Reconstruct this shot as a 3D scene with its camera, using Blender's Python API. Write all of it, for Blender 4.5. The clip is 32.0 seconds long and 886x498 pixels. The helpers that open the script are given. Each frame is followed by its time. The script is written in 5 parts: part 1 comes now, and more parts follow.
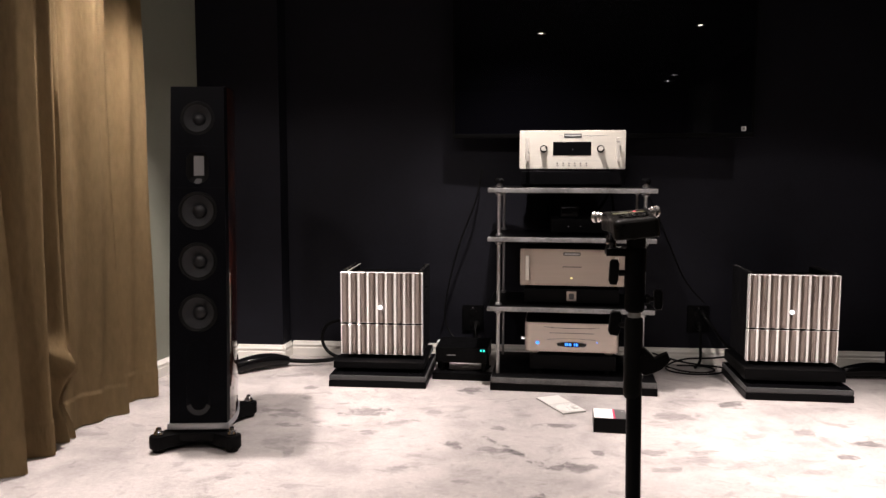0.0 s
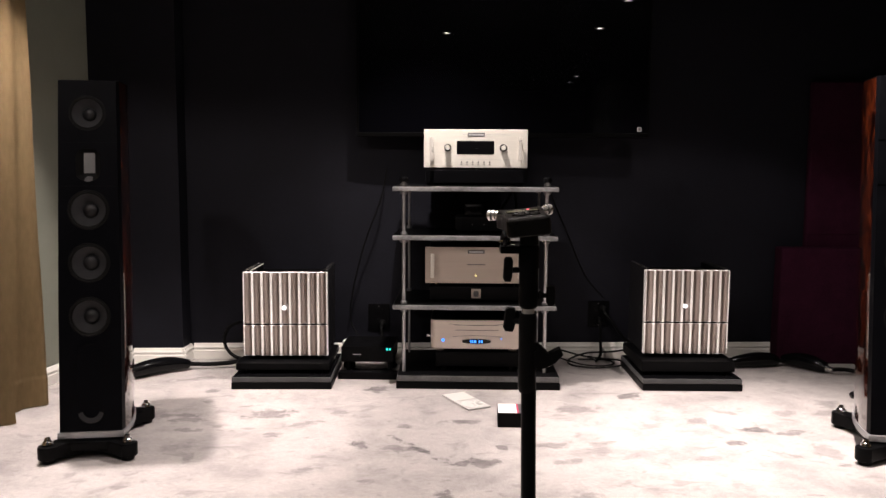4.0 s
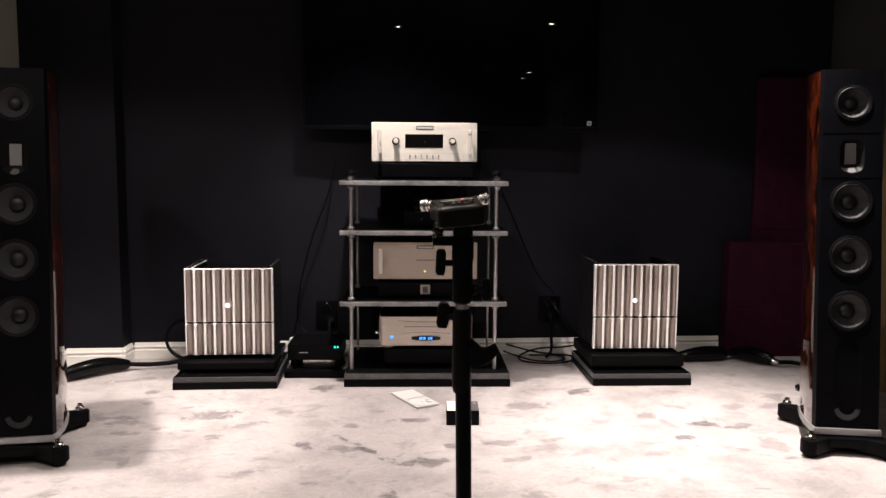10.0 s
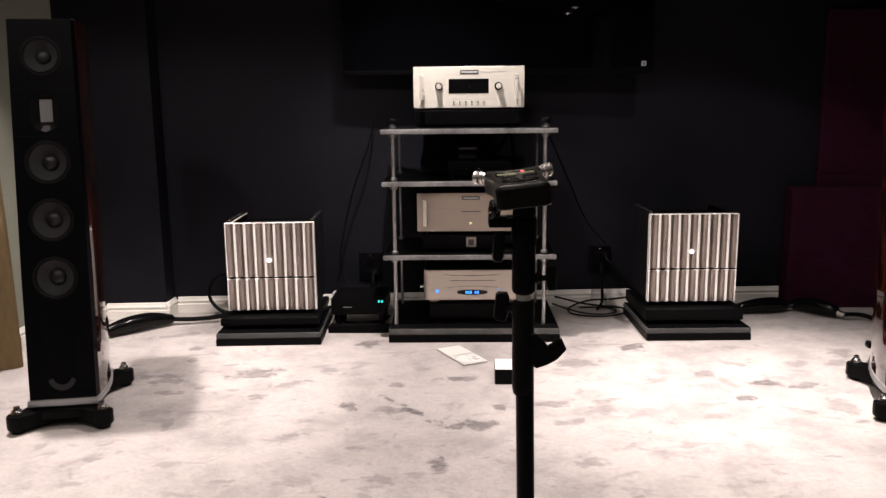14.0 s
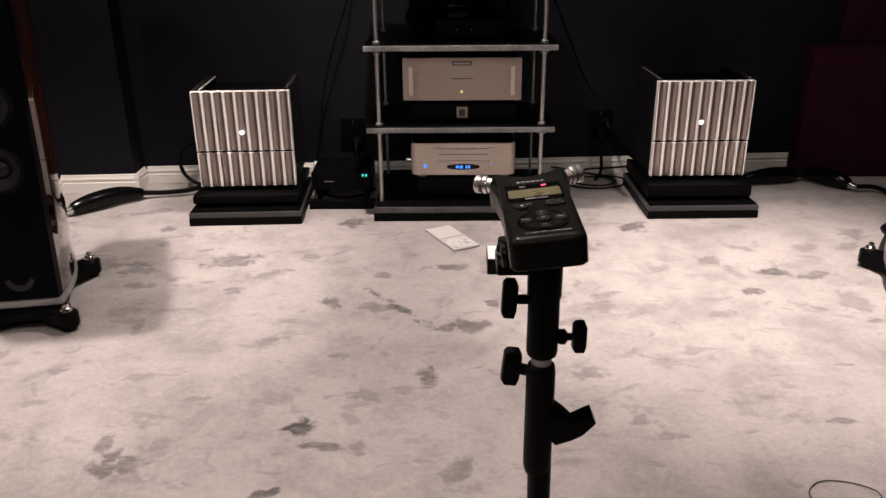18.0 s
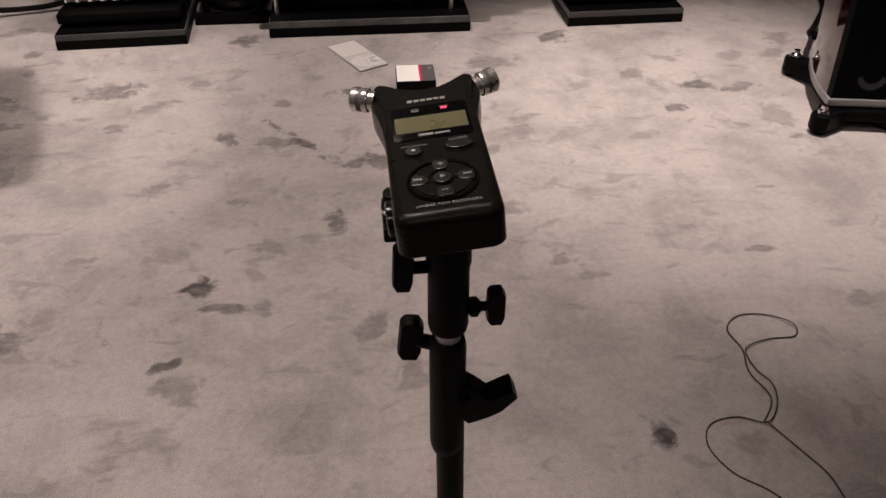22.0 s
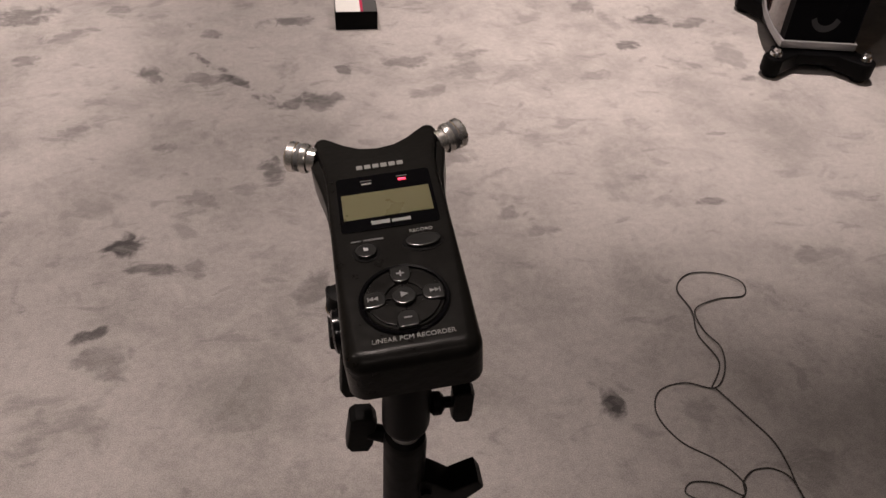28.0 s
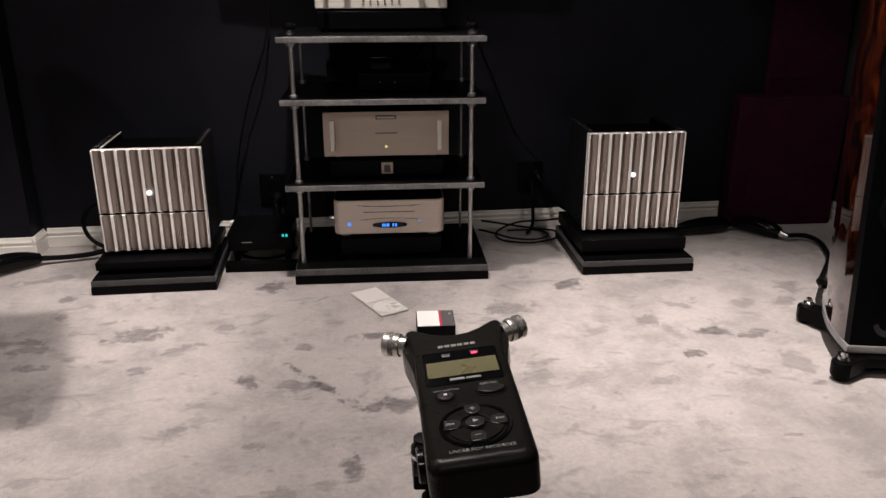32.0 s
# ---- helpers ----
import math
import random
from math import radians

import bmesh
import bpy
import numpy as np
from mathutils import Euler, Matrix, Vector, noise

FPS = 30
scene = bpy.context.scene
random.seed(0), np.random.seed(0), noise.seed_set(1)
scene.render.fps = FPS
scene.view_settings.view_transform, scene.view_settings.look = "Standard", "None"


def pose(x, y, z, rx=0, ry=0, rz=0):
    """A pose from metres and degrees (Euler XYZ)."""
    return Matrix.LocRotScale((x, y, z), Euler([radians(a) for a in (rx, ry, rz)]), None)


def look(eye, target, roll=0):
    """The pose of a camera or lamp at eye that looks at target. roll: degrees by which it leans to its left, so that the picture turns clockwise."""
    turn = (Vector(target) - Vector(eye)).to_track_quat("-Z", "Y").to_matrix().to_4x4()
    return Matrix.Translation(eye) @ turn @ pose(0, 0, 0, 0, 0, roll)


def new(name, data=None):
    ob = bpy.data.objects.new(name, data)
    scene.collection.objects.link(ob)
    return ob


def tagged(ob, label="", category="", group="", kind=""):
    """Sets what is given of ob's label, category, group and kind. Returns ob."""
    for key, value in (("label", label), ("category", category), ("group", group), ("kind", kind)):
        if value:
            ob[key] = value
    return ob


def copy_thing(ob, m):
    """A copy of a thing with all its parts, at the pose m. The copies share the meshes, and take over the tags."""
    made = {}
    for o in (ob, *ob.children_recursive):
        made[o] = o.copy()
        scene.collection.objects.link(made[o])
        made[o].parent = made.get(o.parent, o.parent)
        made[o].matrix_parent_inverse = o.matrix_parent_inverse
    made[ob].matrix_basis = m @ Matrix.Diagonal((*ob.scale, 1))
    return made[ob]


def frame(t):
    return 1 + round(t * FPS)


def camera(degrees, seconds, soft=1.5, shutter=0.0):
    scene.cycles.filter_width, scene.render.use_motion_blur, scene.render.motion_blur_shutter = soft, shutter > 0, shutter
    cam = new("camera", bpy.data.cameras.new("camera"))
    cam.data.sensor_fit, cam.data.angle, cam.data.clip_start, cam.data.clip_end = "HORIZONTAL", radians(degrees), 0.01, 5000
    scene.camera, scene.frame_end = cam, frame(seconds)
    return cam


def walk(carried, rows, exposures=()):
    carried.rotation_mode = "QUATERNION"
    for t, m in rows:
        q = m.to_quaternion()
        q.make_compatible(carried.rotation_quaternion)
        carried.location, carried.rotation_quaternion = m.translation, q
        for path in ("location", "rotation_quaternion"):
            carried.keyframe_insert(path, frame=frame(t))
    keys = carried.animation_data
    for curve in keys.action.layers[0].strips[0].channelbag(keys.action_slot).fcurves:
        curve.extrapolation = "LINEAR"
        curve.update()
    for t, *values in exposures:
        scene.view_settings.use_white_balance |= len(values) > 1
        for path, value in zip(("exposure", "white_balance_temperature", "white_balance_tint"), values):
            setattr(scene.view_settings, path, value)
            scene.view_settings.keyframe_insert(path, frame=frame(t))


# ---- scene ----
cam = camera(58.0, 32.0)

PATH = [
    (0, (-0.08, -3.54, 0.994), (-0.352, -1.568, 0.797), 0.1),
    (0.5, (-0.076, -3.541, 0.997), (-0.334, -1.568, 0.794), -0.0),
    (1, (-0.075, -3.539, 0.995), (-0.302, -1.562, 0.795), -0.3),
    (1.5, (-0.073, -3.538, 0.995), (-0.277, -1.559, 0.796), -0.4),
    (2, (-0.07, -3.537, 0.996), (-0.243, -1.555, 0.793), -0.4),
    (2.5, (-0.069, -3.536, 0.995), (-0.225, -1.553, 0.794), -0.5),
    (3, (-0.066, -3.537, 0.996), (-0.19, -1.551, 0.796), -0.2),
    (3.5, (-0.066, -3.534, 0.996), (-0.156, -1.547, 0.793), 0.1),
    (4, (-0.063, -3.538, 0.994), (-0.108, -1.548, 0.794), 0.3),
    (4.5, (-0.062, -3.536, 0.995), (-0.054, -1.546, 0.792), 0.4),
    (6.5, (-0.058, -3.526, 0.995), (0.099, -1.542, 0.793), 0.8),
    (7, (-0.056, -3.528, 0.994), (0.107, -1.545, 0.79), 0.7),
    (7.5, (-0.054, -3.539, 0.995), (0.12, -1.557, 0.788), 0.6),
    (8, (-0.049, -3.521, 0.993), (0.132, -1.54, 0.786), 0.6),
    (8.5, (-0.048, -3.518, 0.992), (0.146, -1.538, 0.786), 0.6),
    (9, (-0.044, -3.513, 0.991), (0.094, -1.529, 0.778), 0.3),
    (9.5, (-0.038, -3.5, 0.987), (0.071, -1.515, 0.761), 0.1),
    (10, (-0.03, -3.476, 0.982), (0.035, -1.488, 0.774), 0.4),
    (10.5, (-0.032, -3.438, 0.974), (0.046, -1.454, 0.738), 0.3),
    (11, (-0.038, -3.425, 0.975), (0.029, -1.444, 0.708), 0.0),
    (11.5, (-0.043, -3.42, 0.973), (-0.007, -1.444, 0.671), 0.1),
    (12, (-0.043, -3.421, 0.978), (-0.021, -1.441, 0.692), -0.2),
    (12.5, (-0.041, -3.42, 0.982), (-0.03, -1.439, 0.71), -0.3),
    (13, (-0.042, -3.406, 0.983), (-0.056, -1.427, 0.692), -0.8),
    (13.5, (-0.038, -3.366, 0.991), (-0.086, -1.393, 0.662), -1.1),
    (14, (-0.042, -3.333, 1.013), (-0.084, -1.365, 0.658), -0.6),
    (14.5, (-0.043, -3.302, 1.027), (-0.088, -1.336, 0.665), 0.2),
    (16.5, (-0.045, -3.165, 1.111), (-0.106, -1.231, 0.606), 0.2),
    (17, (-0.041, -3.123, 1.118), (-0.087, -1.198, 0.577), 0.3),
    (17.5, (-0.05, -3.077, 1.137), (-0.086, -1.202, 0.443), -0.4),
    (18, (-0.048, -3.051, 1.141), (-0.063, -1.204, 0.376), -0.5),
    (18.5, (-0.039, -3.031, 1.161), (-0.053, -1.243, 0.265), -1.3),
    (19, (-0.029, -3.014, 1.172), (-0.024, -1.273, 0.188), -1.7),
    (19.5, (-0.023, -2.998, 1.189), (-0.002, -1.311, 0.115), -2.5),
    (20, (-0.022, -2.969, 1.198), (0.043, -1.276, 0.135), -1.9),
    (20.5, (-0.023, -2.931, 1.186), (0.086, -1.247, 0.114), -0.3),
    (21, (-0.019, -2.901, 1.179), (0.098, -1.235, 0.079), -0.2),
    (21.5, (-0.011, -2.889, 1.173), (0.119, -1.249, 0.035), -0.3),
    (22, (-0.016, -2.851, 1.157), (0.154, -1.266, -0.051), 0.3),
    (22.5, (-0.021, -2.841, 1.16), (0.168, -1.314, -0.117), 1.1),
    (23, (-0.021, -2.828, 1.169), (0.169, -1.357, -0.173), 1.1),
    (23.5, (-0.029, -2.805, 1.177), (0.197, -1.405, -0.233), 3.2),
    (24, (-0.036, -2.778, 1.188), (0.221, -1.315, -0.151), 4.3),
    (24.5, (-0.03, -2.738, 1.182), (0.25, -1.308, -0.187), 4.2),
    (25, (-0.022, -2.713, 1.181), (0.273, -1.309, -0.213), 3.4),
    (25.5, (-0.021, -2.708, 1.177), (0.292, -1.312, -0.22), 3.9),
    (27.5, (-0.018, -2.719, 1.177), (0.309, -1.307, -0.202), 4.7),
    (28, (-0.012, -2.726, 1.178), (0.293, -1.302, -0.192), 4.2),
    (28.5, (-0.012, -2.733, 1.175), (0.287, -1.28, -0.167), 4.4),
    (29, (-0.017, -2.741, 1.171), (0.277, -1.223, -0.098), 3.6),
    (29.5, (-0.018, -2.76, 1.171), (0.241, -1.187, -0.038), 2.4),
    (30, (-0.018, -2.78, 1.169), (0.184, -1.123, 0.067), 0.8),
    (30.5, (-0.02, -2.793, 1.164), (0.188, -1.062, 0.184), 1.1),
    (31, (-0.022, -2.815, 1.166), (0.17, -1.037, 0.271), 0.9),
    (31.5, (-0.023, -2.836, 1.163), (0.134, -1.0, 0.386), -0.1),
    (32, (-0.025, -2.857, 1.161), (0.13, -0.982, 0.484), 0.0),
]
walk(cam, [(t, look(eye, target, roll)) for t, eye, target, roll in PATH],
     [(0, 0.36, 6500, 11), (14.5, 0.33, 6500, 11), (16.5, 0.15, 6600, 12), (18, -0.2, 6750, 14), (20, -0.66, 6900, 16),
      (24, -0.8, 6840, 15), (28.5, -0.79, 6800, 14), (30, -0.82, 6650, 13), (32, -0.47, 6450, 10)])

import collections

# ---- light ----
world = bpy.data.worlds.new("World")
scene.world = world
world.use_nodes = True
world.node_tree.nodes["Background"].inputs[0].default_value = (0.5, 0.55, 0.7, 1)
world.node_tree.nodes["Background"].inputs[1].default_value = 0.004

CEIL = 2.4
LAMPS = [  # x, y, beam watts, beam degrees, softness of its edge, spill watts, spill degrees
    (-0.23, -0.22, 245, 80, 0.9, 0, 0),
    (-1.54, -0.62, 285, 61, 0.6, 0, 0),
    (1.12, -0.74, 475, 60, 1.0, 27, 100),
    (1.31, -2.4, 15, 70, 0.8, 3, 143),
    (-0.32, -2.15, 200, 56, 1.0, 28, 143),
    (-1.6, -2.35, 105, 64, 0.6, 46, 143),
    (1.31, -3.77, 14, 80, 0.6, 0, 0),
    (-0.23, -4.05, 70, 80, 0.4, 14, 154),
    (1.67, -7.95, 20, 88, 0.5, 0, 0),
    (1.68, -8.75, 20, 88, 0.5, 0, 0),
]


# ---- materials ----
def mat(name, color, rough=0.5, metal=0.0, grain=0.0, scale=40.0, bump=0.0, emit=0.0, coat=0.0, stretch=None, emit_color=None, spec=0.5):
    m = bpy.data.materials.new(name)
    m.use_nodes = True
    nt = m.node_tree
    b = nt.nodes["Principled BSDF"]
    b.inputs["Base Color"].default_value = (*color, 1)
    b.inputs["Roughness"].default_value = rough
    b.inputs["Metallic"].default_value = metal
    b.inputs["Coat Weight"].default_value = coat
    b.inputs["Specular IOR Level"].default_value = spec
    if emit:
        b.inputs["Emission Color"].default_value = (*(emit_color or color), 1)
        b.inputs["Emission Strength"].default_value = emit
    if grain or bump:
        co = nt.nodes.new("ShaderNodeTexCoord")
        mp = nt.nodes.new("ShaderNodeMapping")
        mp.inputs["Scale"].default_value = stretch or (1, 1, 1)
        nt.links.new(co.outputs["Object"], mp.inputs["Vector"])
        n1 = nt.nodes.new("ShaderNodeTexNoise")
        n1.inputs["Scale"].default_value = scale
        n1.inputs["Detail"].default_value = 6
        n2 = nt.nodes.new("ShaderNodeTexNoise")
        n2.inputs["Scale"].default_value = scale / 9
        for n in (n1, n2):
            nt.links.new(mp.outputs[0], n.inputs["Vector"])
        add = nt.nodes.new("ShaderNodeMath")
        add.operation = "ADD"
        nt.links.new(n1.outputs[0], add.inputs[0])
        nt.links.new(n2.outputs[0], add.inputs[1])
        if grain:
            mr = nt.nodes.new("ShaderNodeMapRange")
            mr.inputs[1].default_value, mr.inputs[2].default_value = 0.6, 1.4
            mr.inputs[3].default_value, mr.inputs[4].default_value = 1 - grain, 1 + grain
            nt.links.new(add.outputs[0], mr.inputs[0])
            mx = nt.nodes.new("ShaderNodeVectorMath")
            mx.operation = "SCALE"
            mx.inputs[0].default_value = color
            nt.links.new(mr.outputs[0], mx.inputs["Scale"])
            nt.links.new(mx.outputs[0], b.inputs["Base Color"])
            mr2 = nt.nodes.new("ShaderNodeMapRange")
            mr2.inputs[1].default_value, mr2.inputs[2].default_value = 0.6, 1.4
            mr2.inputs[3].default_value, mr2.inputs[4].default_value = max(rough - 0.08, 0.02), min(rough + 0.1, 1)
            nt.links.new(add.outputs[0], mr2.inputs[0])
            nt.links.new(mr2.outputs[0], b.inputs["Roughness"])
        if bump:
            bp = nt.nodes.new("ShaderNodeBump")
            bp.inputs["Strength"].default_value = bump
            bp.inputs["Distance"].default_value = 0.002
            nt.links.new(n1.outputs[0], bp.inputs["Height"])
            nt.links.new(bp.outputs[0], b.inputs["Normal"])
    return m


M_WALL = mat("dark_wall_paint", (0.0088, 0.009, 0.013), 0.6, 0, 0.25, 60, 0.25, spec=0.12)
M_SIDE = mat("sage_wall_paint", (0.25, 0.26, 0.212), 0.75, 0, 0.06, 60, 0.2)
# right wall: weak light put into a darker grey than the left paint
M_SIDE_DIM = mat("dimmed_wall_paint", (0.04, 0.041, 0.038), 0.75, 0, 0.06, 60, 0.2)
M_BACK = mat("back_wall_paint", (0.05, 0.05, 0.055), 0.75, 0, 0.1, 30, 0.1)
M_CEIL = mat("ceiling_paint", (0.035, 0.035, 0.04), 0.8, 0, 0.1, 30, 0.1)
M_TRIM = mat("white_trim_paint", (0.78, 0.76, 0.71), 0.42, 0, 0.04, 25, 0.05)
M_CURT = mat("brown_velvet", (0.26, 0.183, 0.096), 0.92, 0, 0.16, 60, 0.9, stretch=(1, 1, 0.35), spec=0.1)
M_RED = mat("maroon_cloth", (0.03, 0.0068, 0.0165), 0.9, 0, 0.3, 120, 0.5, spec=0.05)
M_BLACK = mat("black_satin", (0.002, 0.002, 0.0023), 0.42, 0, 0.3, 50, 0.1, spec=0.07)
M_GLOSS = mat("black_gloss", (0.003, 0.003, 0.0035), 0.14, 0, 0.2, 30, spec=0.2)
M_RUBBER = mat("black_rubber", (0.0025, 0.0025, 0.0025), 0.5, 0, 0.3, 80, 0.2, spec=0.1)
M_BAFFLE = mat("black_baffle", (0.0024, 0.0025, 0.0035), 0.45, 0, 0.3, 120, 0.15, spec=0.04)
M_CONE = mat("dark_grey_cone", (0.03, 0.03, 0.032), 0.55, 0, 0.12, 90, 0.1, spec=0.14)
M_DOME = mat("dust_cap_black", (0.008, 0.008, 0.009), 0.45, 0, 0.1, 90, spec=0.3)
M_HORN_LIT = mat("horn_lit_satin", (0.085, 0.085, 0.087), 0.6, 0, 0.1, 80, spec=0.25)
M_SURR = mat("rubber_surround", (0.004, 0.004, 0.004), 0.5, spec=0.14)
M_RIBBON = mat("ribbon_foil", (0.135, 0.134, 0.132), 0.55, 0.1, 0.08, 200)
M_ALU = mat("brushed_aluminium", (0.7, 0.675, 0.61), 0.42, 0.3, 0.07, 120, 0.08, stretch=(0.04, 1, 1))
M_PLAYER = mat("pale_champagne_panel", (0.66, 0.57, 0.5), 0.42, 0.35, 0.06, 120, 0.06, stretch=(0.04, 1, 1))
M_ALU2 = mat("champagne_anodised_panel", (0.46, 0.39, 0.33), 0.45, 0.35, 0.06, 120, 0.06, stretch=(0.04, 1, 1))
def brushed(name, color, rough, metal):
    m = mat(name, color, rough, metal, 0.06, 90, 0.0, stretch=(1, 1, 0.03))
    s = m.node_tree.nodes["Principled BSDF"]
    s.inputs["Anisotropic"].default_value, s.inputs["Anisotropic Rotation"].default_value = 0.9, 0.25
    t = m.node_tree.nodes.new("ShaderNodeTangent")
    t.direction_type, t.axis = "RADIAL", "Z"
    m.node_tree.links.new(t.outputs[0], s.inputs["Tangent"])
    return m


# whitened ribs, darkened hollows: highlight and shade put into the two metals' colours
M_FLUTE = mat("polished_lit_rib_aluminium", (0.97, 0.94, 0.91), 0.24, 0.2, 0.05, 90, stretch=(1, 1, 0.03))
M_GROOVE_SHADED = brushed("brushed_shaded_groove_aluminium", (0.335, 0.28, 0.253), 0.3, 0.85)
M_MIC = mat("satin_chrome", (0.85, 0.82, 0.78), 0.24, 0.9, 0.03, 60)
M_CORD = mat("dark_brown_cord", (0.03, 0.026, 0.024), 0.6, 0, 0.3, 400)
M_FIN = mat("black_anodised_fin", (0.008, 0.008, 0.009), 0.35, 0, 0.2, 60, spec=0.15)
M_CHROME = mat("polished_steel", (0.75, 0.75, 0.75), 0.16, 1.0, 0.05, 40)
M_ROD = mat("zinc_rod", (0.5, 0.5, 0.5), 0.35, 0.9, 0.15, 150, 0.3, stretch=(1, 1, 6))
M_BAR = mat("polished_handle_aluminium", (0.78, 0.75, 0.69), 0.3, 0.5, 0.04, 60)
M_SHELF = mat("grey_shelf_edge", (0.2, 0.2, 0.2), 0.4, 0.3, 0.5, 90, 0.3)
M_EDGE = mat("grey_slab_edge", (0.06, 0.06, 0.062), 0.4, 0.1, 0.3, 80, 0.2, spec=0.25)
M_SLAB = mat("speckled_grey_slab", (0.1, 0.1, 0.1), 0.45, 0.2, 0.6, 110, 0.3)
M_SILVER = mat("grey_plinth", (0.34, 0.34, 0.35), 0.4, 0.5, 0.1, 60)
M_SCREEN = mat("tv_glass", (0.002, 0.002, 0.003), 0.012, spec=0.5)
M_BEZEL = mat("tv_bezel", (0.002, 0.002, 0.002), 0.4, spec=0.05)
M_DISP = mat("dark_display", (0.003, 0.003, 0.0035), 0.1, spec=0.3)
M_WHITE = mat("white_paper", (0.8, 0.79, 0.76), 0.7, 0, 0.03, 60)
M_BOOK = mat("booklet_paper", (0.66, 0.64, 0.61), 0.6, 0, 0.03, 60)
M_LCD = mat("lcd_olive", (0.115, 0.107, 0.058), 0.3, 0, 0.12, 60)
M_INK = mat("grey_print", (0.42, 0.42, 0.42), 0.5)
M_BRANDINK = mat("pale_grey_print", (0.22, 0.22, 0.21), 0.5)
M_KEYINK = mat("key_print", (0.2, 0.2, 0.2), 0.5)
M_DARKINK = mat("dark_print", (0.08, 0.08, 0.08), 0.5)
M_LEDR = mat("red_led", (1, 0.06, 0.13), 0.4, emit=3.5)
M_LEDB = mat("blue_led", (0.04, 0.25, 1), 0.4, emit=1.7)
M_LEDG = mat("teal_led", (0.02, 0.6, 0.5), 0.4, emit=1.2)
M_LEDW = mat("white_led", (0.9, 0.95, 1), 0.4, emit=1.4)
M_LEDY = mat("warm_led", (1, 0.85, 0.3), 0.4, emit=2)
M_LAMP = mat("lamp_glow", (1, 0.9, 0.76), 0.4, emit=90)
M_LAMPF = mat("bright_lamp_glow", (1, 0.9, 0.8), 0.4, emit=200)
M_REDINK = mat("red_print", (0.5, 0.02, 0.08), 0.5)


def veneer():
    m = mat("burl_veneer", (0.3, 0.05, 0.02), 0.09, 0, coat=1.0)
    nt = m.node_tree
    co = nt.nodes.new("ShaderNodeTexCoord")
    mp = nt.nodes.new("ShaderNodeMapping")
    mp.inputs["Scale"].default_value = (9, 9, 5)
    n = nt.nodes.new("ShaderNodeTexNoise")
    n.inputs["Scale"].default_value, n.inputs["Detail"].default_value, n.inputs["Distortion"].default_value = 1.4, 7, 2.2
    r = nt.nodes.new("ShaderNodeValToRGB")
    r.color_ramp.elements[0].position, r.color_ramp.elements[0].color = 0.36, (0.003, 0.0008, 0.0007, 1)
    r.color_ramp.elements[1].position, r.color_ramp.elements[1].color = 0.78, (0.13, 0.023, 0.006, 1)
    e = r.color_ramp.elements.new(0.52)
    e.color = (0.033, 0.0053, 0.0016, 1)
    nt.links.new(co.outputs["Object"], mp.inputs[0])
    nt.links.new(mp.outputs[0], n.inputs["Vector"])
    nt.links.new(n.outputs[0], r.inputs[0])
    nt.links.new(r.outputs[0], nt.nodes["Principled BSDF"].inputs["Base Color"])
    return m


M_VENEER = veneer()

STAINS_AND_SHADE = []  # x, y, half length, half width, turn in degrees, strength
STAINS_AND_SHADE += [  # by the left loudspeaker
    (-0.83, -0.39, 0.1, 0.06, 20, 0.65), (-0.808, -1.575, 0.05, 0.045, 10, 0.7), (-0.865, -1.49, 0.025, 0.035, 0, 0.55), (-0.735, -1.5, 0.045, 0.045, 30, 0.4),
    (-1.28, -0.43, 0.06, 0.05, 10, 0.6), (-1.16, -0.43, 0.05, 0.03, 0, 0.65), (-1.08, -0.8, 0.05, 0.05, 40, 0.5), (-0.99, -0.9, 0.02, 0.06, 10, 0.5),
    (-1.1, -0.6, 0.045, 0.025, 0, 0.6), (-1.18, -0.07, 0.04, 0.035, 0, 0.65), (-1.13, -0.245, 0.025, 0.04, 20, 0.5), (-0.77, -0.66, 0.04, 0.02, 0, 0.6),
    (-1.3, 0.13, 0.08, 0.03, 15, 0.5), (-0.945, -0.29, 0.06, 0.012, 15, 0.5), (-0.87, -0.78, 0.07, 0.012, 5, 0.5),
]
STAINS_AND_SHADE += [  # by the left loudspeaker
    (-0.89, -1.19, 0.04, 0.02, 0, 0.4), (-0.763, -0.64, 0.03, 0.02, 0, 0.6), (-1.14, -0.476, 0.08, 0.03, 5, 0.55), (-0.99, -0.55, 0.03, 0.02, 20, 0.45),
    (-1.05, -0.85, 0.05, 0.05, 20, 0.4), (-1.32, -0.39, 0.06, 0.03, 10, 0.45), (-1.125, -1.157, 0.03, 0.02, 0, 0.5), (-1.117, -1.31, 0.04, 0.02, 20, 0.4),
    (-0.88, -0.58, 0.035, 0.015, 0, 0.45), (-0.706, -1.3, 0.05, 0.012, 15, 0.5),
]
